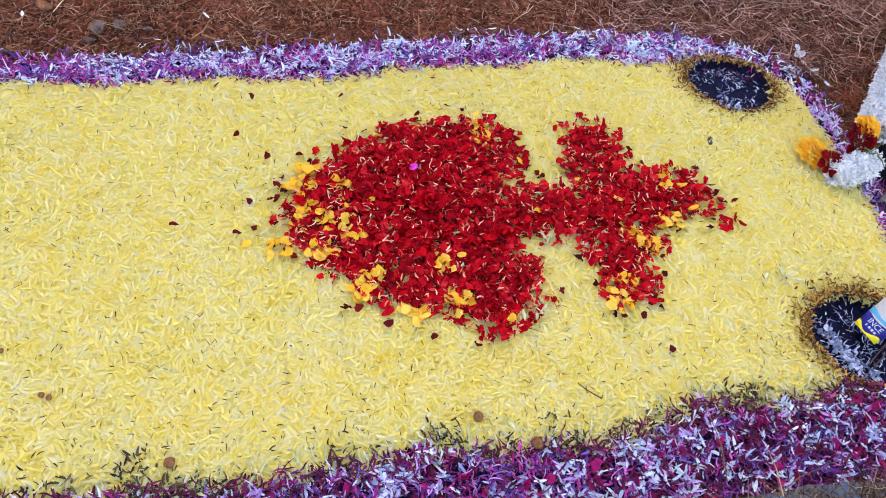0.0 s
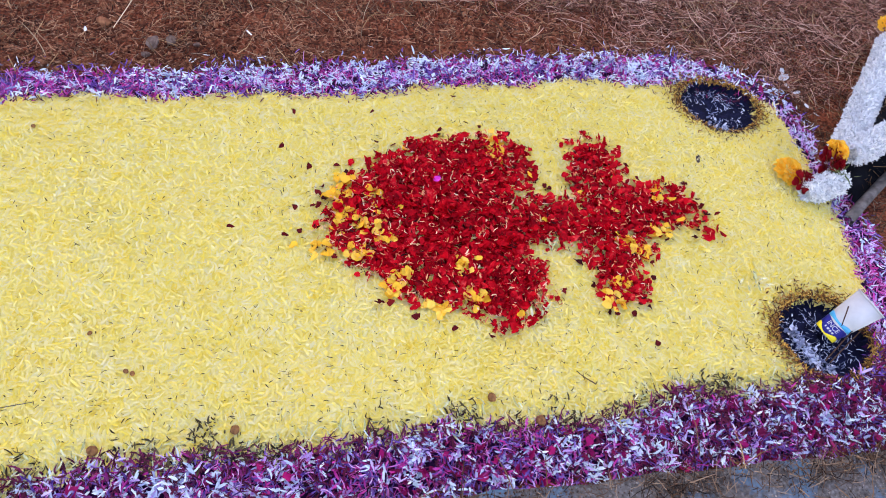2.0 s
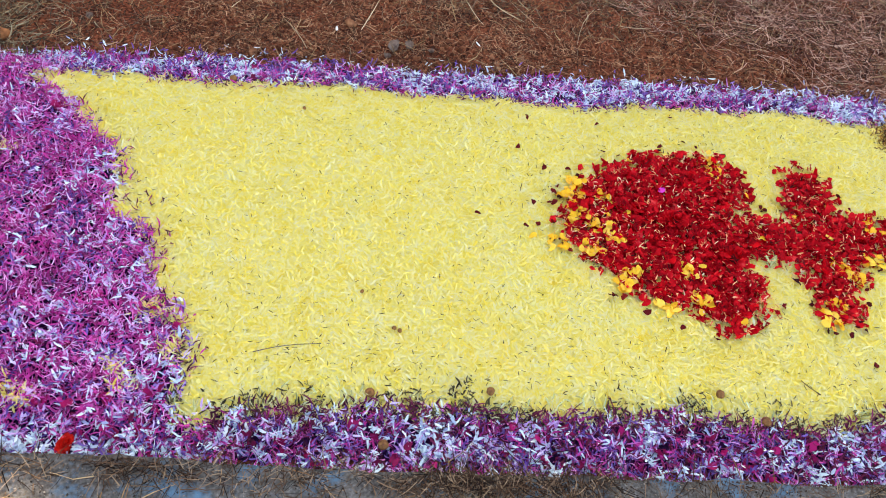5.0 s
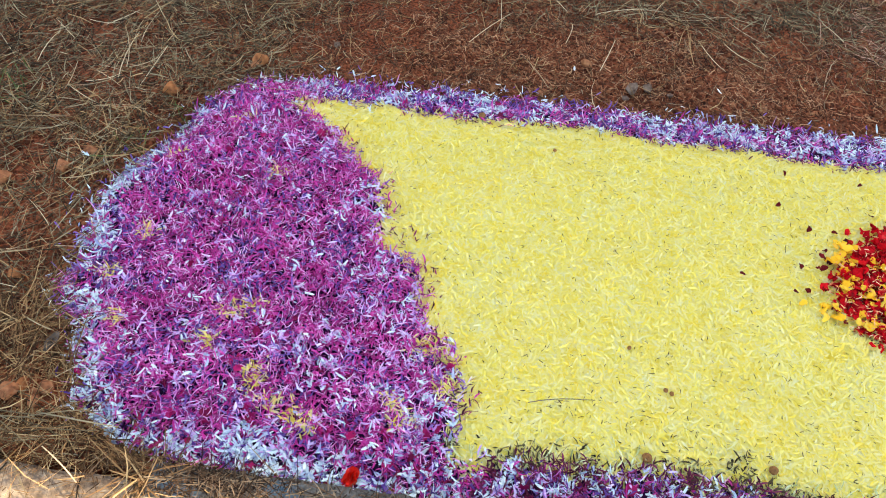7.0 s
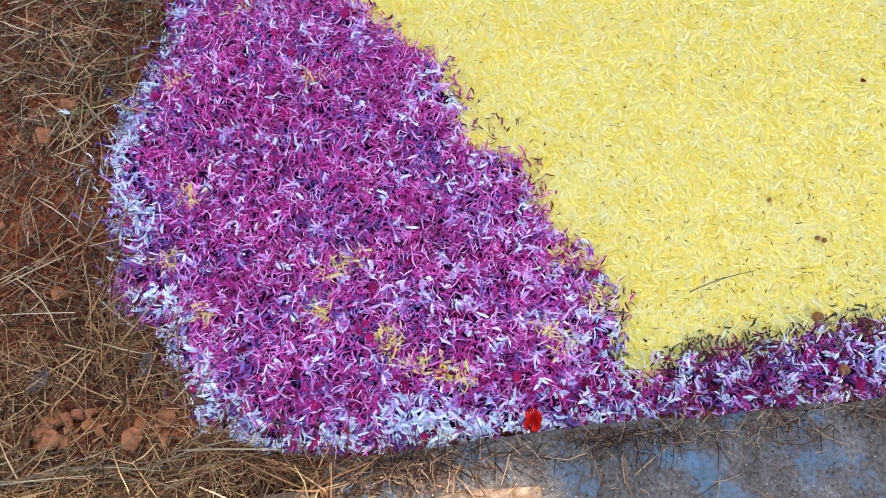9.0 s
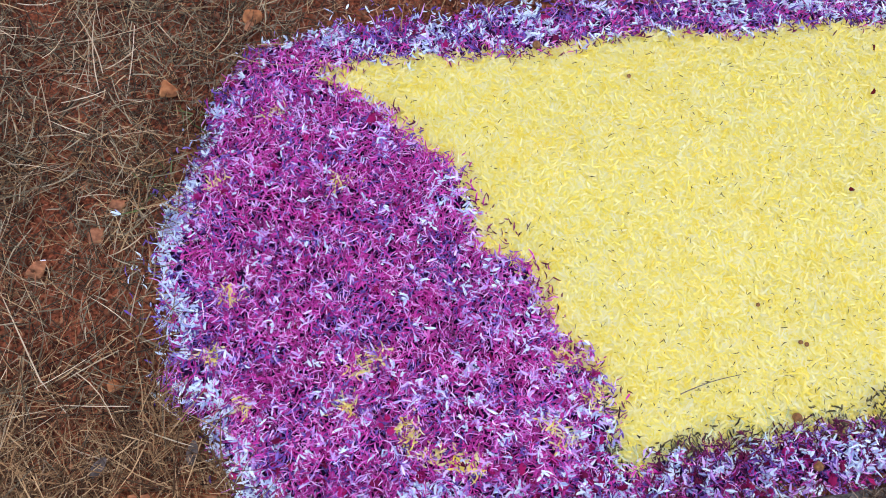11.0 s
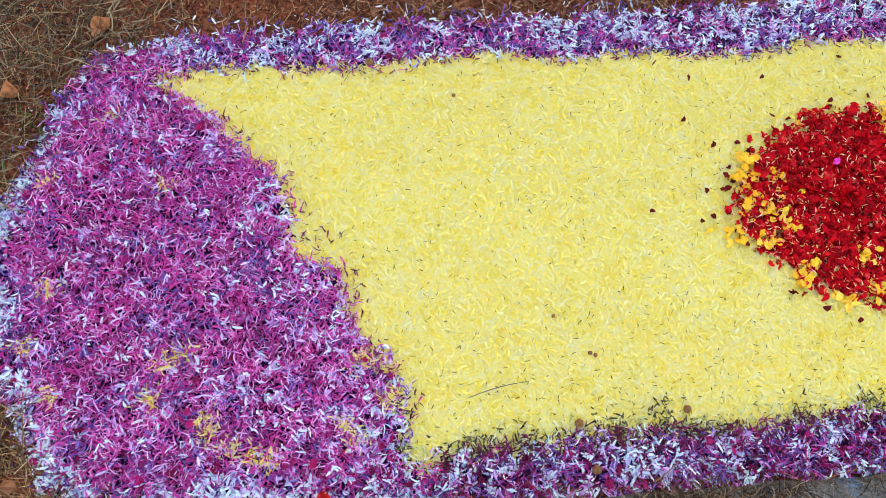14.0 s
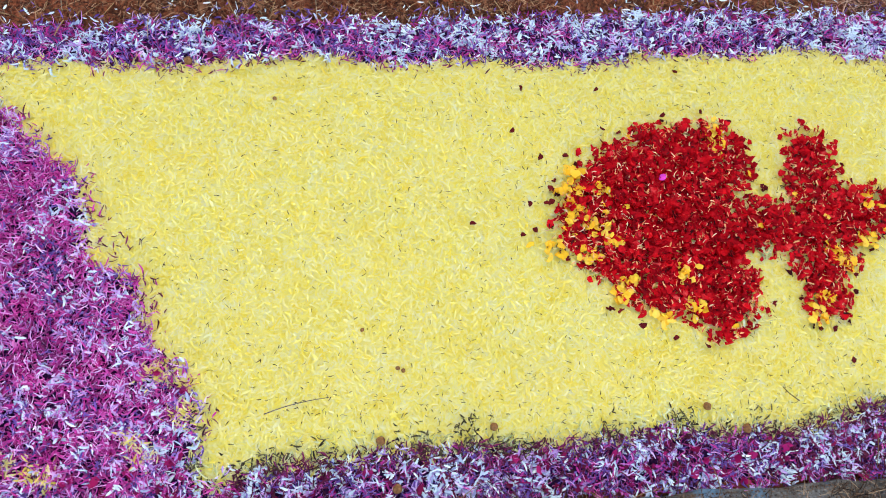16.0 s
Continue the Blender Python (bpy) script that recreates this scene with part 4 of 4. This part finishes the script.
tuft = scattered("straw_tuft", BLADE, rng.normal((-1.245, 0.262, -0.02), (0.012, 0.01, 0.002), (n, 3)), rng.uniform(0, 6.28, n), np.abs(rng.normal(0.25, 0.3, n)), rng.normal(0, 0.5, n), rng.uniform(0.03, 0.12, n), rng.uniform(0.0012, 0.003, n), rng.normal(-0.2, 0.15, n), rng.normal(0, 0.25, n))
tagged(part("straw_tuft", tuft, STRAW), "tuft of dry straw growing at the slab's end", "dry grass")
x, y = np.concatenate([rng.normal(-1.98, 0.05, 90), rng.normal(-1.5, 0.02, 22), rng.normal(-1.57, 0.015, 18)]), np.concatenate([rng.normal(1.13, 0.05, 90), rng.normal(1.13, 0.015, 22), rng.normal(0.985, 0.012, 18)])
petals("green_grass", BLADE, x, y, (0.0, 0.01), (0.03, 0.07), (0.002, 0.004), GREEN, "a few green grass blades in the straw", flat=0.5, height=ground_height)


# ---- stones, pods, leaves ----
def rock(name, x, y, z, size, mat, seed, flat=0.8, rough=0.34):
    """A rounded pod or pebble, sunk a little into what it lies on."""
    bm = bmesh.new()
    bmesh.ops.create_icosphere(bm, subdivisions=3, radius=1.0)
    off = Vector((seed * 3.7, seed * 1.9, seed * 0.7))
    for v in bm.verts:
        k = 1 + rough * noise.noise(v.co * 1.2 + off) * 2 + rough * 0.5 * noise.noise(v.co * 3.1 + off)
        v.co = Vector((v.co.x * k * size * (1 + 0.25 * noise.noise(off)), v.co.y * k * size, v.co.z * k * size * flat))
    bmesh.ops.rotate(bm, verts=bm.verts[:], matrix=Matrix.Rotation(seed * 2.1, 3, "Z"))
    ob = part(name, bm, mat)
    ob.location = (x, y, z + size * flat * 0.75)
    return ob


def broken_stone(x, y, z, size, mat, seed):
    """An angular lump of laterite: a hull with worn edges, each one broken differently."""
    pick = np.random.default_rng(int(seed) + 300)
    bm = bmesh.new()
    for p in pick.normal(0, 1, (15, 3)):
        p = p / np.linalg.norm(p) * pick.uniform(0.82, 1.08)
        bm.verts.new((p[0] * size * 1.12, p[1] * size * 0.95, p[2] * size * 0.8))
    hull = bmesh.ops.convex_hull(bm, input=bm.verts[:])
    bmesh.ops.delete(bm, geom=[v for v in bm.verts if not v.link_faces], context="VERTS")
    bmesh.ops.bevel(bm, geom=bm.edges[:], offset=size * 0.09, segments=2, affect="EDGES", profile=0.5)
    for v in bm.verts:
        v.co *= 1 + 0.05 * noise.noise(v.co / size * 2.5 + Vector((seed, seed, 0)))
    ob = part("stone", bm, mat)
    for poly in ob.data.polygons:
        poly.use_smooth = poly.area < 0.06 * size * size
    ob.matrix_world = pose(x, y, z + size * 0.62, 0, 0, float(pick.uniform(0, 360)))
    return ob


STONES = [(-1.383, 1.374, 0.017, 0), (-1.392, 1.352, 0.011, 0), (-1.645, 0.95, 0.013, 0), (-1.558, 1.198, 0.018, 0), (-1.787, 0.825, 0.017, 0), (-0.525, 1.56, 0.013, 0), (-0.402, 1.48, 0.015, 1), (-0.36, 1.485, 0.013, 1), (-1.68, 0.885, 0.015, 0), (-1.64, 0.6, 0.011, 0),
          (-1.647, 0.381, 0.0135, 0), (-1.629, 0.407, 0.0074, 0), (-1.640, 0.397, 0.0101, 0), (-1.626, 0.391, 0.0084, 0), (-1.613, 0.397, 0.0108, 0), (-1.607, 0.383, 0.0101, 0), (-1.592, 0.400, 0.0108, 0), (-1.576, 0.400, 0.0084, 0), (-1.573, 0.382, 0.0101, 0), (-1.555, 0.371, 0.0101, 0), (-1.627, 0.363, 0.0162, 0),
          (-1.641, 0.357, 0.0084, 0), (-1.609, 0.358, 0.0084, 0), (-1.510, 0.357, 0.0175, 0), (-1.500, 0.376, 0.0115, 0), (-1.482, 0.369, 0.0067, 0), (-1.468, 0.383, 0.0128, 0), (-1.484, 0.356, 0.0074, 0), (-1.468, 0.349, 0.0108, 0), (-1.489, 0.341, 0.0067, 0), (-1.461, 0.335, 0.0051, 0)]   # the heap beside the foot last
for k, (x, y, r, grey) in enumerate(STONES):
    ob = broken_stone(x, y, float(ground_height(x, y)) + (0.007 if k > 9 else 0.004), r * (1.18 if k > 9 else 1.4), GREY_STONE if grey else (LATERITE, RED_STONE, RED_STONE)[k * 5 % 3], k + 1.0)
    tagged(ob, "small grey rounded stone on the red soil" if grey else "orange-red laterite stone lying on the soil and straw", "stone", "stones round the grave")
for k, (x, y, r, grey) in enumerate([(-0.765, 1.398, 0.015, 0), (-0.64, 1.41, 0.011, 0), (-0.575, 1.412, 0.01, 0), (-0.418, 1.445, 0.011, 1), (-1.212, 1.5, 0.01, 1), (-0.75, 1.675, 0.014, 0), (-0.3, 1.475, 0.009, 1), (-0.05, 1.48, 0.009, 0)]):
    ob = broken_stone(x, y, float(ground_height(x, y)), r * 1.1, GREY_STONE if grey else RED_STONE, k + 60.0)
    tagged(ob, "small grey stone lying on the red soil" if grey else "red-brown stone lying on the soil by the border", "stone", "stones round the grave")
for k, (x, y, r) in enumerate([(-0.785, 1.238, 0.009), (-0.404, 0.43, 0.009), (0.262, 0.46, 0.0085), (0.345, 0.412, 0.009), (-0.375, 0.341, 0.0095), (-0.183, 0.444, 0.008), (-0.433, 0.644, 0.0042), (-0.366, 0.566, 0.0046), (-0.355, 0.561, 0.0046), (-0.603, 1.145, 0.0042)]):
    ob = rock("seed_pod", x, y, float(mound_height(x, y)) + 0.006, r, POD, k + 40.0, flat=0.9, rough=0.07)
    tagged(ob, "round brown dried seed pod lying among the petals" if r > 0.006 else "tiny brown seed lying on the yellow petals", "seed pod", "seed pods")
for k, (x, y) in enumerate([(-0.56, 1.508), (-0.75, 1.41), (-0.165, 1.495), (-0.265, 1.425), (-1.772, 0.845)]):
    ob = part("fallen_petal", scattered("fallen_petal", THIN, np.zeros((1, 3)), 0.0, 0.1, rng.normal(0, 0.3), rng.uniform(0.014, 0.022), rng.uniform(0.005, 0.007), 0.2, 0.1), WHITE)
    ob.matrix_world = pose(x, y, float(ground_height(x, y)) + 0.016, 0, 0, float(rng.uniform(0, 360)))
    tagged(ob, "single white petal lying on the soil behind the border", "petal", "fallen white petals")


def leaf(name, x, y, z, length, width, yaw, mat, label, curl=0.25):
    """A dried leaf with a midrib fold and curled edges."""
    n, m = 9, 7
    V = []
    for i in range(n):
        s = i / (n - 1)
        w = width * math.sin(math.pi * (0.06 + 0.9 * s)) ** 0.8
        for j in range(m):
            c = j / (m - 1) * 2 - 1
            V.append((s * length - length / 2, c * w / 2, curl * width * (c * c * 0.6 + 0.5 * (s - 0.5) ** 2) + 0.06 * width * math.sin(9 * s + 4 * c)))
    F = [(i * m + j, (i + 1) * m + j, (i + 1) * m + j + 1, i * m + j + 1) for i in range(n - 1) for j in range(m - 1)]
    ob = part(name, mesh_from(name, V, F), mat)
    ob.matrix_world = pose(x, y, z, 4, -6, yaw)
    solid = ob.modifiers.new("thickness", "SOLIDIFY")
    solid.thickness = 0.0006
    return tagged(ob, label, "leaf", "fallen leaves")


leaf("dead_leaf", -1.5, 0.47, float(ground_height(-1.5, 0.47)) + 0.018, 0.042, 0.02, 80, DEAD_LEAF, "grey dried leaf in the straw beside the petals")
leaf("dead_leaf", -1.66, 0.46, float(ground_height(-1.66, 0.46)) + 0.018, 0.04, 0.02, 50, DEAD_LEAF, "grey dried leaf on the straw beside the stones")
leaf("dead_leaf", 0.725, 0.893, 0.006, 0.022, 0.012, 40, DEAD_LEAF, "small grey dried leaf on the yellow petals")
leaf("dead_leaf", 0.86, 1.0, 0.006, 0.024, 0.012, 70, DEAD_LEAF, "small grey dried leaf on the yellow petals")
leaf("pale_leaf", 1.262, 1.331, float(ground_height(1.26, 1.33)) + 0.02, 0.035, 0.022, 20, PAPER, "pale dry leaf on the straw by the border")


# ---- flower heads ----
def head_mesh(name, radius, height, rings, petal, shape=CUPPED, open_up=1.0):
    """A full flower head: rings of petals that open from the middle outwards."""
    P, yaw, pitch, ln, wd = [], [], [], [], []
    for k in range(rings):
        f = k / max(1, rings - 1)
        count = 5 + int(9 * f)
        for q in range(count):
            a = 2 * math.pi * (q + rng.uniform(-0.25, 0.25)) / count + k * 0.7
            r = radius * 0.62 * f
            P.append((r * math.cos(a), r * math.sin(a), height * (1 - 0.75 * f * f) + rng.uniform(-0.002, 0.002)))
            yaw.append(a + rng.normal(0, 0.15))
            pitch.append(open_up * (1.25 - 1.35 * f) + rng.normal(0, 0.15))
            ln.append(petal * (0.65 + 0.4 * f))
            wd.append(petal * (0.6 + 0.25 * f))
    n = len(P)
    return scattered(name, shape, np.array(P), np.array(yaw), np.array(pitch), rng.normal(0, 0.25, n), np.array(ln), np.array(wd), rng.normal(0.1, 0.2, n), rng.normal(0, 0.1, n))


def dome(radius, height):
    bm = bmesh.new()
    bmesh.ops.create_uvsphere(bm, u_segments=14, v_segments=8, radius=1.0)
    for v in bm.verts:
        v.co = Vector((v.co.x * radius, v.co.y * radius, max(-0.2, v.co.z) * height))
    return bm


def flower(name, x, y, z, radius, height, rings, petal, mat, core, label, tilt=(0, 0), yaw=0, squash=1.0, group=""):
    """A loose flower head: calyx with petals round it."""
    thing = new(name)
    part("petals", head_mesh("petals", radius, height, rings, petal), mat, thing)
    part("calyx", dome(radius * 0.6, height * 0.7), core, thing)
    thing.matrix_world = pose(x, y, z, tilt[0], tilt[1], yaw) @ Matrix.Diagonal((1, squash, 1, 1))
    return tagged(thing, label, "flower", group)


RED = material("bright_red_petal", [(0.4, 0.008, 0.006), (0.62, 0.015, 0.01), (0.72, 0.03, 0.015)], 0.02, 3, 0.45, island=0.6)
HOT_PINK = material("hot_pink_petal", [(0.5, 0.02, 0.25), (0.7, 0.05, 0.4)], 0.02, 3, 0.5)
flower("pressed_rose", 0.247, 0.868, 0.0, 0.024, 0.02, 5, 0.02, ROSE, ROSE_DARK, "dark red rose head pressed among the petals", group="pressed roses")
flower("pressed_rose", 0.364, 0.778, 0.0, 0.022, 0.02, 5, 0.02, ROSE, ROSE_DARK, "dark red rose head pressed among the petals", group="pressed roses", yaw=70)
flower("red_flower", -0.908, 0.318, -0.04, 0.011, 0.014, 5, 0.015, RED, RED, "bright red flower head at the edge of the border", tilt=(25, 0), yaw=80, squash=0.6)
leaf("pink_petal", 0.228, 0.95, 0.022, 0.018, 0.014, 30, HOT_PINK, "single hot-pink petal on the red rose petals", curl=0.2)


# ---- fallen aster with its stem ----
aster = new("fallen_flower")
n = 6
part("petals", scattered("petals", THIN, np.zeros((n, 3)) + [0, 0, 0.006], rng.uniform(2.4, 4.2, n), rng.normal(0.15, 0.12, n), rng.normal(0, 0.4, n), rng.uniform(0.018, 0.03, n), rng.uniform(0.004, 0.006, n), rng.normal(0, 0.2, n), rng.normal(0, 0.15, n)), LAVENDER, aster)
part("stem", scattered("stem", BLADE, np.array([[0.0, 0, 0.005], [0.004, 0.002, 0.004]]), np.array([0.05, 0.12]), np.array([0.03, 0.02]), np.array([0.2, 1.4]), np.array([0.075, 0.07]), np.array([0.003, 0.003]), np.array([0.02, 0.0]), np.array([0.08, 0.05])), GREEN, aster)
aster.matrix_world = pose(-1.635, 0.925, float(ground_height(-1.635, 0.925)) + 0.018, 0, 0, 2) @ Matrix.Scale(0.7, 4)
tagged(aster, "white aster with a green stem fallen on the soil", "flower")


# white petals dropped beside the border
PETALS_OFF = [(1.276, 1.353), (1.271, 1.301), (1.296, 1.220), (1.297, 1.203), (1.269, 1.286)]
for a, b in PETALS_OFF:
    ob = part("fallen_petal", scattered("fallen_petal", CUPPED, np.zeros((1, 3)), 0.0, 0.1, rng.normal(0, 0.3), rng.uniform(0.018, 0.026), rng.uniform(0.01, 0.014), 0.3, 0.1), WHITE)
    ob.matrix_world = pose(a, b, float(ground_height(a, b)) + 0.012, 0, 0, float(rng.uniform(0, 360)))
    tagged(ob, "single white petal fallen on the dry straw", "petal", "fallen white petals")


# ---- wreath of white flowers ----
def garland_arm(name, a, b, radius, parent):
    """A thick sausage of white petals from a to b round a core."""
    a, b = Vector(a), Vector(b)
    u = (b - a).normalized()
    w = Vector((0, 0, 1)).cross(u).normalized()
    up = u.cross(w)
    length = (b - a).length
    n = int(length * 26000)
    t, phi = rng.uniform(-0.01, length + 0.01, n), rng.uniform(0, 2 * np.pi, n)
    A, U, W, Z = (np.array(v)[None] for v in (a, u, w, up))
    out = np.cos(phi)[:, None] * W + np.sin(phi)[:, None] * Z
    r = radius * (0.82 + 0.1 * vnoise(t, phi * 0.05, 0.03, 81)) * np.clip(np.minimum(t, length - t) / 0.02 + 0.6, 0.6, 1)
    P = A + U * t[:, None] + out * r[:, None]
    way = out * rng.uniform(0.1, 0.8, n)[:, None] + U * rng.normal(0, 0.7, n)[:, None] + np.cross(U, out) * rng.normal(0, 0.7, n)[:, None]
    way /= np.linalg.norm(way, axis=1)[:, None]
    arm = part(name, scattered(name, CUPPED, P, np.arctan2(way[:, 1], way[:, 0]), np.arcsin(way[:, 2]), rng.uniform(0, 6.28, n), rng.uniform(0.007, 0.015, n), rng.uniform(0.002, 0.005, n), rng.normal(0.1, 0.35, n), rng.normal(0, 0.1, n)), WHITE, parent)
    bm = bmesh.new()
    bmesh.ops.create_cone(bm, cap_ends=True, segments=16, radius1=radius * 0.8, radius2=radius * 0.8, depth=length, matrix=Matrix.Translation((a + b) / 2) @ u.to_track_quat("Z", "Y").to_matrix().to_4x4())
    part("core", bm, WHITE, arm)
    return arm


wreath = new("flower_wreath")
garland_arm("arm", (1.225, 0.985, 0.03), (1.6, 1.405, 0.03), 0.034, wreath)
garland_arm("arm", (1.235, 0.968, 0.045), (1.68, 1.17, 0.04), 0.032, wreath)
garland_arm("arm", (1.19, 0.915, 0.012), (1.095, 0.885, 0.01), 0.03, wreath)
band = part("rose_band", head_mesh("rose_band", 0.038, 0.026, 9, 0.022), DEEP_ROSE, wreath, "dark red rose petals tied round the joint")
band.matrix_local = pose(1.158, 0.95, 0.03, 50, 0, 30)
tip = part("rose_tip", head_mesh("rose_tip", 0.02, 0.016, 5, 0.018), DEEP_ROSE, wreath, "dark red rose at the arm's end")
tip.matrix_local = pose(1.09, 0.915, 0.01, 30, 0, 35)
for x, y, z, r, tx in ((1.18, 0.968, 0.052, 0.025, 20), (1.072, 0.952, 0.002, 0.036, 10), (1.615, 1.46, 0.03, 0.036, 15)):
    m = part("marigold", head_mesh("marigold", r, r * 0.6, 13, 0.016), MARIGOLD, wreath, "bright orange marigold head")
    m.matrix_local = pose(x, y, z, tx, 0, 30)
part("green_spray", scattered("green_spray", BLADE, rng.normal((1.17, 0.915, 0.045), (0.012, 0.008, 0.004), (26, 3)), rng.uniform(0, 6.28, 26), rng.normal(0.1, 0.4, 26), rng.normal(0, 0.5, 26), rng.uniform(0.012, 0.026, 26), rng.uniform(0.002, 0.004, 26), rng.normal(0, 0.2, 26), rng.normal(0, 0.2, 26)), GREEN, wreath, "thin green leaves at the joint")
tagged(wreath, "wreath of white flowers with orange marigolds and dark red roses", "wreath")


def plastic_height(x, y):
    return ground_height(x, y) + 0.02 + 0.01 * vnoise(x, y, 0.05, 91) + 0.005 * vnoise(x, y, 0.02, 92)


plastic = part("plastic_sheet", sheet("plastic_sheet", np.arange(1.2, 1.75, 0.012), np.arange(0.8, 1.45, 0.012), plastic_height,
               lambda x, y: (y > 0.835 + 0.68 * (x - 1.19)) & (y < 0.93 + 1.25 * (x - 1.2)) & (x < 1.7)), BLACK_PLASTIC)
plastic.modifiers.new("thickness", "SOLIDIFY").thickness = 0.001
tagged(plastic, "crumpled black plastic sheet under the flower wreath", "plastic sheet")


def rod(name, a, b, r0, r1, mat, parent=None, segments=10, bend=0.0):
    a, b = Vector(a), Vector(b)
    u = (b - a).normalized()
    q = u.to_track_quat("Z", "Y").to_matrix()
    V, F = [], []
    for i in range(9):
        s = i / 8
        c = a.lerp(b, s) + q @ Vector((bend * math.sin(math.pi * s), 0.3 * bend * math.sin(5 * s), 0))
        for k in range(segments):
            ang = 2 * math.pi * k / segments
            r = (r0 + (r1 - r0) * s) * (1 + 0.08 * math.sin(3 * ang + 5 * s))
            V.append(c + q @ Vector((r * math.cos(ang), r * math.sin(ang), 0)))
    for i in range(8):
        for k in range(segments):
            F.append((i * segments + k, i * segments + (k + 1) % segments, (i + 1) * segments + (k + 1) % segments, (i + 1) * segments + k))
    return part(name, mesh_from(name, V, F), mat, parent)


tagged(rod("wooden_stick", (1.185, 0.822, -0.025), (1.62, 1.115, -0.02), 0.013, 0.011, WOOD, bend=0.006), "grey weathered wooden stick beside the wreath", "stick")
for a, b in (((0.99, 0.553, 0.06), (0.974, 0.523, 0.036)), ((0.95, 0.478, -0.02), (1.02, 0.527, 0.014)), ((0.956, 0.472, -0.02), (1.028, 0.519, 0.014))):
    tagged(rod("incense_stick", a, b, 0.0014, 0.0011, INCENSE, segments=6), "thin dark burnt incense stick by the paper cup", "incense stick", "incense sticks")
tagged(rod("twig", (-0.62, 0.49, 0.003), (-0.5, 0.515, 0.004), 0.0011, 0.0007, WOOD, segments=6, bend=0.004), "thin dry twig lying on the yellow petals", "twig", "twigs")
tagged(rod("twig", (0.455, 0.46, 0.004), (0.425, 0.49, 0.004), 0.0012, 0.0008, INCENSE, segments=6, bend=0.002), "short dark twig lying on the yellow petals", "twig", "twigs")


# ---- paper cup ----
CUP_LONG, CUP_FOOT, CUP_MOUTH = 0.105, 0.0232, 0.0345


def cup_ring(z0, z1, proud, thick, wave=0.0, floor=False, a0=0.0, a1=360.0):
    """A band of the cup's cone between two heights, with its wall's thickness."""
    bm = bmesh.new()
    n = 40
    rad = lambda z: CUP_FOOT + (CUP_MOUTH - CUP_FOOT) * z / CUP_LONG
    closed = a1 - a0 >= 360
    cols = []
    for k in range(n + (0 if closed else 1)):
        ang = radians(a0 + (a1 - a0) * k / n)
        top = z1 + wave * math.sin(3 * ang)
        ring = [(rad(z0) + proud, z0), (rad((z0 + top) / 2) + proud, (z0 + top) / 2), (rad(top) + proud, top), (rad(top) + proud - thick, top), (rad(z0) + proud - thick, z0)]
        cols.append([bm.verts.new((r * math.cos(ang), r * math.sin(ang), z)) for r, z in ring])
    for k in range(n):
        p, q = cols[k], cols[(k + 1) % len(cols)]
        for j in range(5):
            bm.faces.new((p[j], q[j], q[(j + 1) % 5], p[(j + 1) % 5]))
    if floor:
        bm.faces.new([c[4] for c in cols])
    bmesh.ops.recalc_face_normals(bm, faces=bm.faces[:])
    return bm


cup = new("paper_cup")
part("body", cup_ring(0.0, CUP_LONG, 0.0, 0.0012, floor=True), PAPER, cup)
rim = bmesh.new()
for k in range(40):
    for j in range(6):
        ang, b = 2 * math.pi * k / 40, 2 * math.pi * j / 6
        rim.verts.new(((CUP_MOUTH + 0.0018 * math.cos(b)) * math.cos(ang), (CUP_MOUTH + 0.0018 * math.cos(b)) * math.sin(ang), CUP_LONG + 0.0018 * math.sin(b)))
rim.verts.ensure_lookup_table()
for k in range(40):
    for j in range(6):
        rim.faces.new((rim.verts[k * 6 + j], rim.verts[(k + 1) % 40 * 6 + j], rim.verts[(k + 1) % 40 * 6 + (j + 1) % 6], rim.verts[k * 6 + (j + 1) % 6]))
part("rim", rim, PAPER, cup)
part("yellow_band", cup_ring(0.0, 0.0075, 0.0009, 0.0004, wave=0.005), CUP_YELLOW, cup, "printed yellow wave round the cup's foot")
blue = part("blue_band", cup_ring(0.003, 0.03, 0.0005, 0.0004, wave=0.002), CUP_BLUE, cup, "printed blue band with white lettering")
part("cyan_band", cup_ring(0.0325, 0.04, 0.0006, 0.0004, wave=0.003), CUP_CYAN, cup, "printed cyan wave above the blue band")
axis = Vector((0.66, 0.19, 0.7)).normalized()
cup.matrix_world = Matrix.Translation((0.982, 0.541, -0.026)) @ axis.to_track_quat("Z", "Y").to_matrix().to_4x4()
upper = cup.matrix_world.to_3x3().inverted() @ Vector((-0.58, -0.32, 0.75))   # the side that lies uppermost
front = math.atan2(upper.y, upper.x)


def cup_print(text, size, z):
    """Letters that follow the cup's round side, centred on its upper face."""
    font = bpy.data.curves.new("lettering", "FONT")
    font.body, font.size, font.align_x = text, size, "CENTER"
    flat = new("lettering", font)
    me = bpy.data.meshes.new_from_object(flat.evaluated_get(bpy.context.evaluated_depsgraph_get()))
    bpy.data.objects.remove(flat)
    for v in me.vertices:
        high = z + v.co.y
        r = CUP_FOOT + (CUP_MOUTH - CUP_FOOT) * high / CUP_LONG + 0.0012
        ang = front + v.co.x / r
        v.co = (r * math.cos(ang), r * math.sin(ang), high)
    return part("lettering", me, PAPER, blue, "white printed lettering")


cup_print("INCE", 0.0135, 0.0175)
for k in range(4):
    a = math.degrees(front) - 26 + 14 * k
    part("print_bar", cup_ring(0.0105, 0.0145, 0.001, 0.0004, a0=a, a1=a + (5 if k == 0 else 9)), PAPER, blue, "white printed bar")
tagged(cup, "leaning white paper cup with a printed blue and yellow band", "cup")
